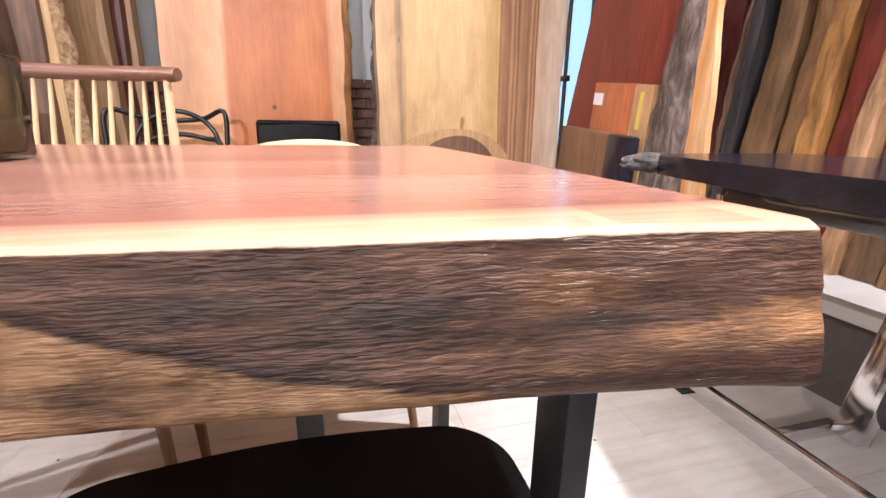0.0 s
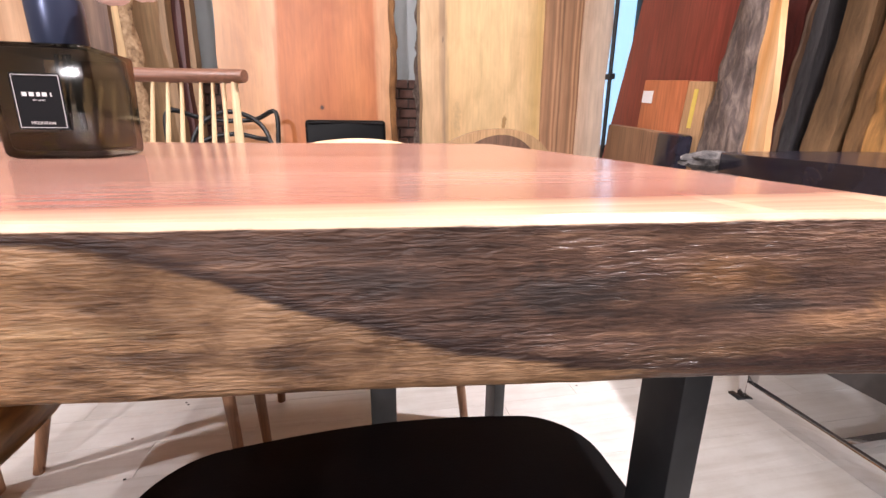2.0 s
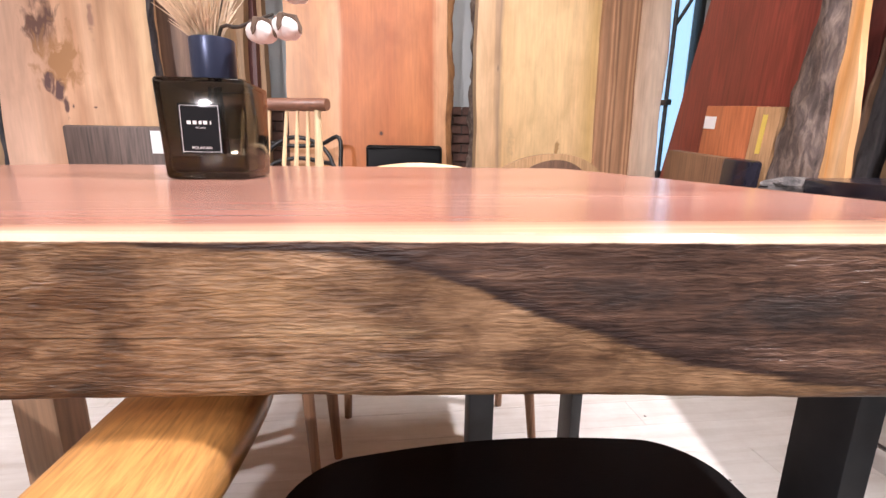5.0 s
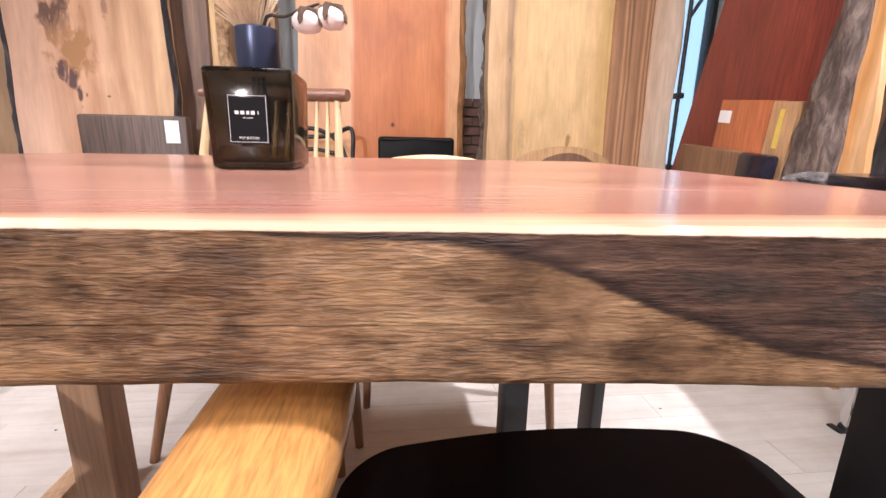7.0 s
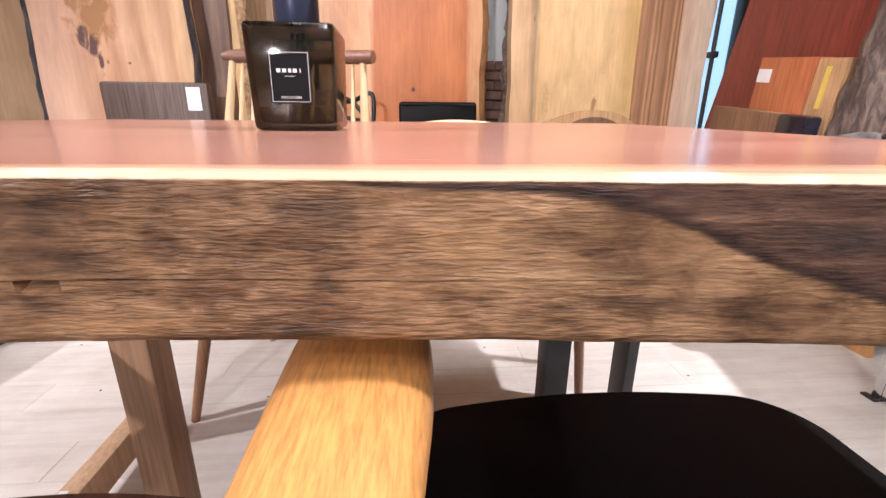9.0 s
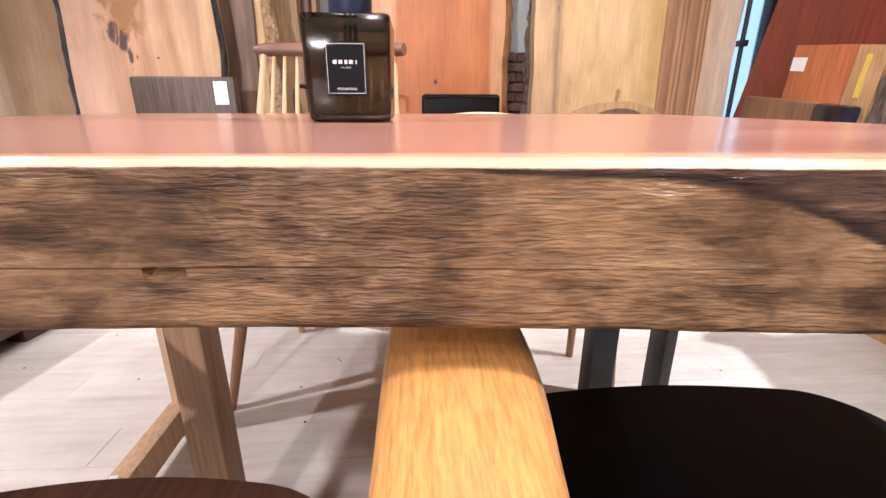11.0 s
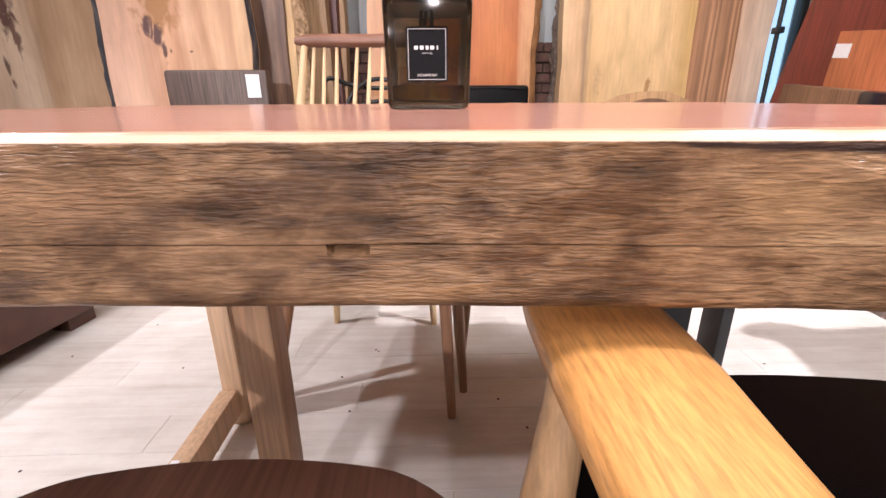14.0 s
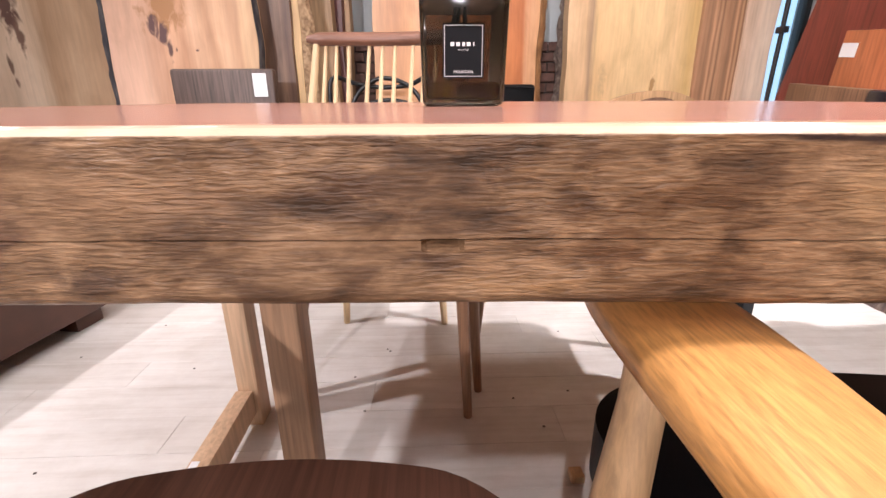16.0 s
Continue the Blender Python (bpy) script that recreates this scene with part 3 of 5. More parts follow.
def table_slab(parent):
    bm = bmesh.new()
    nx = 520
    xs = [TABLE_L + (TABLE_R - TABLE_L) * i / nx for i in range(nx + 1)]
    # profile down the front edge: height, push outwards
    zs = [TOP, TOP - 0.0010, TOP - 0.0020, TOP - 0.0030, TOP - 0.0040, TOP - 0.0048, TOP - 0.0056, TOP - 0.0063, TOP - 0.0070]
    z = TOP - 0.007
    while z > 0.6725:
        z -= 0.0035
        zs.append(z)
    zs += [0.6712, 0.6705, 0.6701, 0.6697, 0.6693, 0.6680]
    z = 0.6680
    while z > UNDER + 0.010:
        z -= 0.0035
        zs.append(z)
    zs += [UNDER + 0.006, UNDER + 0.0025, UNDER]
    rows = []
    for zi in zs:
        row = []
        for x in xs:
            d = (TOP - zi) / (TOP - UNDER)
            y = front_y(x, d)
            y += 0.0012 * noise.noise(Vector((x * 18, 3.3, zi * 60))) + 0.0007 * noise.noise(Vector((x * 60, 9.1, zi * 170)))
            if TOP - zi < 0.004:
                y += 0.004 * (1 - (TOP - zi) / 0.004)
            if zi - UNDER < 0.006:
                y += 0.005 * (1 - (zi - UNDER) / 0.006) ** 2
            # a drying crack and a small chipped slot along it
            zz = zi
            if abs(zi - 0.6700) < 0.0025:
                zz = zi + 0.0009 * noise.noise(Vector((x * 9, 1, 1))) + 0.0003 * noise.noise(Vector((x * 60, 2, 1)))
            if abs(zi - 0.6701) < 0.0001 and x < 0.42:
                y += (0.0026 + 0.0026 * abs(noise.noise(Vector((x * 14, 4, 4))))) * min(1, (0.42 - x) / 0.1)
            if 0.0965 < x < 0.1135 and 0.6660 < zi < 0.6699:
                y += 0.0075
            end = max(0.0, x - (TABLE_R - 0.010)) / 0.010
            y += 0.010 * (1 - math.sqrt(max(0.0, 1 - end * end)))
            xx = x - 0.005 * (abs(zi - 0.678) / 0.042) ** 5 * max(0.0, (x - TABLE_R + 0.03) / 0.03) ** 2
            xx += 0.0035 * (zi - 0.678) / 0.042 * max(0.0, (x - TABLE_R + 0.10) / 0.10)
            row.append(bm.verts.new((xx, y, zz)))
        rows.append(row)
    for r0, r1 in zip(rows, rows[1:]):
        for i in range(nx):
            f = bm.faces.new((r0[i], r1[i], r1[i + 1], r0[i + 1]))
            f.material_index = 1 if r0[i].co.z < TOP - 0.0005 else 0
    # top and underside, running back to the far live edge
    def back(x, z):
        end = max(0.0, x - (TABLE_R - 0.05)) / 0.05
        far = max(0.0, (-0.30 - x) / 0.22)
        return TABLE_B + wob(x, 5, 0.006, 3) - 0.02 * end * end - 0.50 * far ** 2.6 + (0.02 if z < TOP - 0.02 else 0.0)
    tops, unders = [rows[0]], [rows[-1]]
    for k in range(1, 13):
        f = k / 12
        for line, z, src in ((tops, TOP, rows[0]), (unders, UNDER, rows[-1])):
            line.append([bm.verts.new((v.co.x + 0.008 * math.sin(f * math.pi) * max(0.0, (v.co.x - TABLE_R + 0.06) / 0.06) ** 2, v.co.y + (back(v.co.x, z) - v.co.y) * f, z)) for v in src])
    for sheet, flip in ((tops, False), (unders, True)):
        for r0, r1 in zip(sheet, sheet[1:]):
            for i in range(nx):
                q = (r0[i], r0[i + 1], r1[i + 1], r1[i])
                bm.faces.new(q[::-1] if flip else q).material_index = 0
    for i in range(nx):
        bm.faces.new((tops[-1][i], tops[-1][i + 1], unders[-1][i + 1], unders[-1][i])).material_index = 1
    for i in (0, nx):
        loop = [r[i] for r in rows] + [u[i] for u in unders[1:]] + [t[i] for t in reversed(tops[1:])]
        bm.faces.new(loop).material_index = 0
    return under(part("slab", bm, [M_TOP, M_EDGE], None, "thick walnut slab with pale sapwood and rippled live edge"), parent)


table = thing("dining_table", "long walnut slab dining table with rippled brown live edge", "table", (0.0, 0.87, 0))
table_slab(table)
for x0, x1, y0, y1 in ((0.688, 0.712, 0.481, 0.526), (0.473, 0.510, 0.806, 0.845), (0.748, 0.772, 1.060, 1.126)):
    under(part("leg", box(x0, x1, y0, y1, 0.001, UNDER - 0.0005, 0.002), M_STEEL, None, "flat black steel leg"), table)
# wooden trestle that carries the other end
under(part("trestle_post", box(-0.138, -0.086, 0.820, 0.876, 0, UNDER - 0.001, 0.004), M_POST, None, "upright brown hardwood post"), table)
under(part("trestle_post", box(-0.344, -0.297, 1.120, 1.176, 0, UNDER - 0.001, 0.004), M_POSTPALE, None, "upright pale hardwood post"), table)
under(part("trestle_rail", box(-0.347, -0.308, 0.60, 1.119, 0.036, 0.100, 0.003), M_POSTPALE, None, "low pale floor rail with a white sticker"), table)
under(part("sticker", box(-0.342, -0.327, 0.885, 0.912, 0.1004, 0.1012), M_PAPER, None, "small white sticker"), table)


# ---------------------------------------------------------------- chairs round the table
def seat_outline(x0, x1, y0, y1, r, bow=0.02, n=10):
    """A seat seen from above: rounded corners and a front edge that bows out."""
    pts = []
    for cx, cy, a0 in ((x1 - r, y1 - r, 0), (x0 + r, y1 - r, 90), (x0 + r * 0.6, y0 + r * 0.6, 180), (x1 - r * 0.6, y0 + r * 0.6, 270)):
        rr = r if a0 < 180 else r * 0.6
        for k in range(n + 1):
            a = radians(a0 + 90 * k / n)
            pts.append((cx + rr * math.cos(a), cy + rr * math.sin(a)))
        if a0 == 0:
            for k in range(1, 16):
                pts.append((x1 - r + (x0 - x1 + 2 * r) * k / 16, y1))
    mid, half = (x0 + x1) / 2, (x1 - x0) / 2
    return [(x, y + bow * math.cos((x - mid) / half * math.pi / 2) * max(0.0, (y - y0) / (y1 - y0)) ** 3) for x, y in pts]


def black_chair():
    ch = thing("chair", "dining chair with a black leather cushion seat under the table", "chair", (0.46, 0.42, 0), "chairs round the table")
    bm = prism(seat_outline(0.256, 0.704, 0.235, 0.652, 0.062, 0.026), 0.372, 0.432, 0.022, 5)
    under(part("seat", bm, M_LEATHER, None, "black leather cushion seat with rounded corners"), ch)
    under(part("seat_frame", prism(seat_outline(0.28, 0.685, 0.255, 0.640, 0.05, 0.02), 0.345, 0.374, 0.004, 2), M_WALNUT), ch)
    for x, y, dx, dy in ((0.30, 0.56, -0.02, 0.03), (0.63, 0.56, 0.02, 0.03), (0.30, 0.27, -0.02, -0.04), (0.63, 0.27, 0.02, -0.04)):
        under(part("leg", tube([(x, y, 0.346), (x + dx, y + dy, 0.0)], [0.017, 0.011]), M_WALNUT), ch)
    return ch


def arm_chair():
    ch = thing("armchair", "oak armchair with broad flat arms and dark walnut seat", "chair", (0.0, 0.38, 0), "chairs round the table")
    bm = prism(seat_outline(-0.250, 0.195, 0.195, 0.535, 0.100, 0.038), 0.397, 0.431, 0.012, 4)
    under(part("seat", bm, M_WALNUT, None, "glossy dark walnut seat"), ch)

    def arm(sign):
        # broad arm, widest near its tip and curving inward towards the back
        n = 22
        cx = [(0.08, 0.205), (0.20, 0.225), (0.30, 0.234), (0.38, 0.2400), (0.45, 0.2440), (0.52, 0.2445), (0.58, 0.240)]
        w = [0.024, 0.031, 0.0340, 0.0370, 0.0415, 0.0405, 0.027]
        mid = curve_points([(c, y, k) for (y, c), k in zip(cx, w)], n)
        bm = bmesh.new()
        rings = []
        for p in mid:
            ring = []
            for k in range(28):
                a = math.tau * k / 28
                ca, sa = math.cos(a), math.sin(a)
                dx = p.z * math.copysign(abs(ca) ** 0.72, ca)
                dz = math.copysign(abs(sa) ** 0.80, sa) * (0.0175 if sa > 0 else 0.022)
                x = p.x + dx
                ring.append(bm.verts.new((x if sign > 0 else -0.055 - x, p.y, 0.6025 + dz)))
            rings.append(ring)
        for r0, r1 in zip(rings, rings[1:]):
            for k in range(28):
                bm.faces.new((r0[k], r0[(k + 1) % 28], r1[(k + 1) % 28], r1[k]))
        bm.faces.new(rings[0])
        bm.faces.new(rings[-1][::-1])
        under(part("arm", bm, M_OAK, None, "broad rounded honey oak arm"), ch)

    arm(1)
    arm(-1)
    for s in (1, -1):
        def fx(x):
            return x if s > 0 else -0.055 - x
        under(part("front_leg", tube([(fx(0.2265), 0.482, 0.590), (fx(0.2220), 0.474, 0.56), (fx(0.2130), 0.466, 0.497), (fx(0.200), 0.452, 0.40), (fx(0.188), 0.435, 0.22), (fx(0.178), 0.410, 0.0)], [0.0130, 0.0137, 0.0165, 0.0185, 0.018, 0.013], 16), M_OAKZ, None, "round tapering oak leg"), ch)
        under(part("rear_leg", tube([(fx(0.200), 0.105, 0.578), (fx(0.175), 0.10, 0.30), (fx(0.165), 0.06, 0.0)], [0.017, 0.019, 0.013], 14), M_OAKZ), ch)
        under(part("side_rail", tube([(fx(0.199), 0.450, 0.384), (fx(0.120), 0.280, 0.386), (fx(0.178), 0.102, 0.384)], 0.010), M_OAKZ), ch)
    under(part("front_rail", tube([(0.199, 0.450, 0.380), (-0.254, 0.450, 0.380)], 0.012), M_OAKZ), ch)
    under(part("back_rail", tube(curve_points([(0.203, 0.090, 0.590), (0.10, 0.055, 0.592), (-0.01, 0.045, 0.592), (-0.14, 0.055, 0.592), (-0.258, 0.090, 0.590)], 16), 0.016), M_OAKZ), ch)
    return ch


def windsor_chair():
    ch = thing("spindle_chair", "pale ash spindle-back chair with a dark walnut top rail", "chair", (-0.02, 1.42, 0), "chairs round the table")
    rail = curve_points([(-0.228, 1.605, 0.882), (-0.14, 1.618, 0.884), (-0.02, 1.620, 0.884), (0.09, 1.60, 0.884), (0.187, 1.558, 0.882)], 26)
    rr = [0.008, 0.013, 0.0165] + [0.0185] * 23 + [0.0165]
    bm = tube(rail, rr, 14)
    for v in bm.verts:
        v.co.y += (v.co.z - 0.88) * 0.15
    under(part("top_rail", bm, M_WALRAIL, None, "rounded dark walnut top rail"), ch)
    for k in range(11):
        f = k / 10
        top = rail[round(1.5 + f * 23)] - Vector((0, 0.003, 0.012))
        foot = Vector((-0.270 + 0.425 * f, 1.575 - 0.02 * f, 0.44))
        end = k in (0, 10)
        r = 0.012 if end else 0.0062
        under(part("spindle", tube([foot, foot.lerp(top, 0.5), top], [r * 1.1, r * 1.15, r * 0.75], 10), M_ASH, None), ch)
    under(part("seat", prism(seat_outline(-0.27, 0.205, 1.20, 1.60, 0.06, 0.0), 0.415, 0.447, 0.012, 3), M_WALRAIL), ch)
    for a, b, m in (((-0.18, 1.27, 0.416), (-0.262, 1.215, 0.0), M_WALLEG), ((0.196, 1.255, 0.416), (0.222, 1.228, 0.0), M_WALLEG), ((-0.15, 1.55, 0.416), (-0.186, 1.614, 0.0), M_ASH), ((0.12, 1.54, 0.416), (0.149, 1.592, 0.0), M_ASH)):
        under(part("leg", tube([a, Vector(a).lerp(Vector(b), 0.35), b], [0.013, 0.0155, 0.0105], 14), m), ch)
    return ch


def stool():
    ch = thing("stool", "brown wooden stool pushed under the far side of the table", "stool", (0.42, 1.16, 0), "chairs round the table")
    under(part("seat", prism(seat_outline(0.14, 0.70, 1.02, 1.36, 0.06, 0.0), 0.405, 0.440, 0.012, 3), M_WALRAIL), ch)
    for a, b in (((0.166, 1.145, 0.406), (0.187, 1.131, 0.0)), ((0.665, 1.17, 0.406), (0.722, 1.215, 0.0))):
        under(part("leg", tube([a, b], [0.015, 0.0105], 14), M_WALLEG), ch)
    for a, b in (((0.25, 1.32, 0.406), (0.23, 1.40, 0.0)), ((0.65, 1.33, 0.406), (0.68, 1.42, 0.0))):
        under(part("leg", tube([a, b], [0.015, 0.0105], 14), M_WALLEG), ch)


black_chair()
arm_chair()
windsor_chair()
stool()


# ---------------------------------------------------------------- perfume bottle with dry flowers
def bottle():
    B = thing("diffuser_bottle", "square smoked glass diffuser bottle with black label on the table", "bottle", (0.141, 0.862, TOP))
    turn = Matrix.Translation((0.1425, 0.860, TOP)) @ Matrix.Rotation(radians(0.4), 4, "Z")

    def shell(wb, wt, z0, z1, r, flip=False):
        bm = bmesh.new()
        rings = []
        prof = [(z0, wb - 0.006), (z0 + 0.0015, wb - 0.002), (z0 + 0.005, wb), (z1 - 0.004, wt), (z1 - 0.001, wt - 0.0015), (z1, wt - 0.005)]
        for z, h in prof:
            ring = []
            for cx, cy, a0 in ((1, 1, 0), (-1, 1, 90), (-1, -1, 180), (1, -1, 270)):
                for k in range(6):
                    a = radians(a0 + 90 * k / 5)
                    ring.append(bm.verts.new((cx * (h - r) + r * math.cos(a), (cy * (h - r) + r * math.sin(a)) * 1.10, z)))
            rings.append(ring)
        for r0, r1 in zip(rings, rings[1:]):
            for k in range(24):
                bm.faces.new((r0[k], r0[(k + 1) % 24], r1[(k + 1) % 24], r1[k]))
        bm.faces.new(rings[0][::-1])
        bm.faces.new(rings[-1])
        bmesh.ops.transform(bm, matrix=turn, verts=bm.verts)
        bmesh.ops.recalc_face_normals(bm, faces=bm.faces)
        if flip:
            bmesh.ops.reverse_faces(bm, faces=bm.faces)
        return bm

    outer = shell(0.0480, 0.0505, 0.0005, 0.118, 0.006)
    mesh = bpy.data.meshes.new("glass_body")
    outer.to_mesh(mesh)
    outer.free()
    mesh.materials.append(M_GLASS)
    mesh.polygons.foreach_set("use_smooth", [True] * len(mesh.polygons))
    mesh.set_sharp_from_angle(angle=radians(38))
    body = under(new("glass_body", mesh), B)
    body["label"] = "thick smoked olive glass body"
    under(part("inner_wall", shell(0.0438, 0.0462, 0.0075, 0.1135, 0.008), M_INNER, None, "inner face of the thick glass"), B)
    under(part("liquid", shell(0.0430, 0.0434, 0.0085, 0.028, 0.006), M_LIQUID, None, "olive yellow perfume"), B)
    # collar
    prof = [(0.0, 0.116), (0.0255, 0.116), (0.0262, 0.118), (0.0265, 0.166), (0.0260, 0.1685), (0.0245, 0.1692), (0.0205, 0.1692), (0.0200, 0.168), (0.0195, 0.150), (0.0, 0.150)]
    bm = bmesh.new()
    vs = [bm.verts.new((r, 0, z)) for r, z in prof]
    es = [bm.edges.new((p, q)) for p, q in zip(vs, vs[1:])]
    bmesh.ops.spin(bm, geom=vs + es, cent=(0, 0, 0), axis=(0, 0, 1), angle=math.tau, steps=40)
    bmesh.ops.remove_doubles(bm, verts=bm.verts, dist=1e-5)
    bmesh.ops.transform(bm, matrix=turn @ Matrix.Translation((0.0, 0.004, 0.0015)), verts=bm.verts)
    under(part("collar", bm, M_CAP, None, "dark blue-grey metal collar"), B)
    # label on the front
    face = turn @ Matrix.Translation((-0.0012, -0.05445, 0.0595)) @ Matrix.Rotation(radians(90), 4, "X") @ Matrix.Rotation(radians(-1.3), 4, "X")

    def flat(name, x0, x1, y0, y1, z0, z1, mat, parent):
        ob = part(name, box(x0, x1, y0, y1, z0, z1, m=face), mat, None, "", False)
        return under(ob, B) if parent is B else under_part(ob, parent)

    def under_part(ob, parent):
        ob.parent = parent
        return ob

    lab = flat("label", -0.0232, 0.0232, -0.0285, 0.0285, 0.0004, 0.0009, M_LABEL, B)
    lab["label"] = "black paper label with thin white border"
    for x0, x1, y0, y1 in ((-0.0215, 0.0215, 0.0262, 0.0267), (-0.0215, 0.0215, -0.0267, -0.0262), (-0.0215, -0.0210, -0.0262, 0.0262), (0.0210, 0.0215, -0.0262, 0.0262)):
        flat("border_line", x0, x1, y0, y1, 0.0009, 0.0011, M_INK, lab)
    # mark on the label: five plain strokes
    for k, (cx, w) in enumerate(((-0.0124, 0.0044), (-0.0060, 0.0044), (0.0002, 0.0034), (0.0058, 0.0044), (0.0117, 0.0011))):
        flat("mark", cx - w / 2, cx + w / 2, 0.0052, 0.0092, 0.0009, 0.0011, M_INK, lab)
    for text, y, size in (("MILANO", 0.0004, 0.0026), ("MOUNTAIN", -0.0232, 0.0042)):
        cu = bpy.data.curves.new("words", "FONT")
        cu.body, cu.align_x, cu.size, cu.extrude = text, "CENTER", size, 0.0001
        cu.space_character = 1.25 if text == "MILANO" else 1.0
        tmp = new("words", cu)
        bpy.context.view_layer.update()
        me = bpy.data.meshes.new_from_object(tmp)
        bpy.data.objects.remove(tmp)
        me.materials.clear()
        me.materials.append(M_INK)
        me.transform(face @ Matrix.Translation((0, y, 0.0011)))
        ob = new("words", me)
        ob.parent = lab
    return turn


def flowers(turn):
    """Cotton twigs and pale plumes that stand in the bottle's neck."""
    F = thing("dry_flowers", "dried cotton twigs and cream plumes in the bottle's neck", "dried flowers", (0.141, 0.862, TOP + 0.02))
    base = Vector((0.142, 0.864, TOP + 0.03))
    rnd = random.Random(4)
    paths = [curve_points([base + Vector((0.004, 0.0, 0)), (0.152, 0.860, TOP + 0.172), (0.180, 0.856, 0.905), (0.222, 0.855, 0.921)], 12),
             curve_points([base + Vector((-0.01, 0.004, 0)), (0.148, 0.866, TOP + 0.17), (0.170, 0.868, 0.98), (0.195, 0.87, 1.08)], 12),
             curve_points([base + Vector((0.01, -0.004, 0)), (0.146, 0.860, TOP + 0.17), (0.158, 0.85, 0.96), (0.182, 0.84, 1.06)], 12),
             curve_points([base + Vector((-0.015, -0.006, 0)), (0.139, 0.864, TOP + 0.17), (0.128, 0.865, 0.98), (0.112, 0.875, 1.08)], 12)]
    for p in paths:
        under(part("twig", tube(p, [0.0022] * 12 + [0.0014], 8), M_STEM), F)
    for c, r in (((0.207, 0.850, 0.899), 0.0155), ((0.236, 0.855, 0.906), 0.0160), ((0.245, 0.875, 0.955), 0.016)):
        c = Vector(c)
        bm = bmesh.new()
        for k in range(4):
            a = k * math.pi / 2 + 0.5
            o = c + Vector((math.cos(a) * r * 0.42, math.sin(a) * r * 0.42, -0.1 * r))
            own = bmesh.new()
            bmesh.ops.create_icosphere(own, subdivisions=3, radius=r * 0.78)
            for v in own.verts:
                v.co *= 1 + 0.10 * noise.noise(v.co * 120 + c * 30)
                v.co += o
            merge(bm, own)
        boll = under(part("cotton_boll", bm, M_COTTON, None, "fluffy white cotton boll"), F)
        bm = bmesh.new()
        for k in range(4):
            a = k * math.pi / 2 + 1.28
            out = Vector((math.cos(a), math.sin(a), 0))
            tube([c + Vector((0, 0, r * 0.95)) - out * 0.0, c + out * r * 0.75 + Vector((0, 0, r * 0.7)), c + out * r * 1.12 + Vector((0, 0, -0.1 * r)), c + out * r * 1.25 + Vector((0, 0, -0.5 * r))], [0.002, 0.0042, 0.0034, 0.0008], 6, bm)
        husk = part("husk", bm, M_HUSK)
        husk.parent = boll
    bm = bmesh.new()
    for k in range(420):
        a = rnd.uniform(0, math.tau)
        lean = rnd.uniform(0.1, 0.95)
        if math.cos(a) > 0.35:
            lean *= 0.35
        o = Vector((0.138, 0.864, TOP + 0.166)) + Vector((math.cos(a), math.sin(a), 0)) * rnd.uniform(0, 0.014)
        dirn = Vector((math.cos(a) * lean, math.sin(a) * lean, 1)).normalized()
        ln = rnd.uniform(0.03, 0.13)
        bend = Vector((rnd.uniform(-1, 1), rnd.uniform(-1, 1), rnd.uniform(-1, 0.2))) * 0.012
        tube([o, o + dirn * ln * 0.55 + bend * 0.3, o + dirn * ln + bend], [0.0005, 0.0011, 0.0002], 4, bm)
    tagged(under(part("plume", bm, M_PLUME, None, "feathery cream dry plume"), F), kind="stuff")


flowers(bottle())


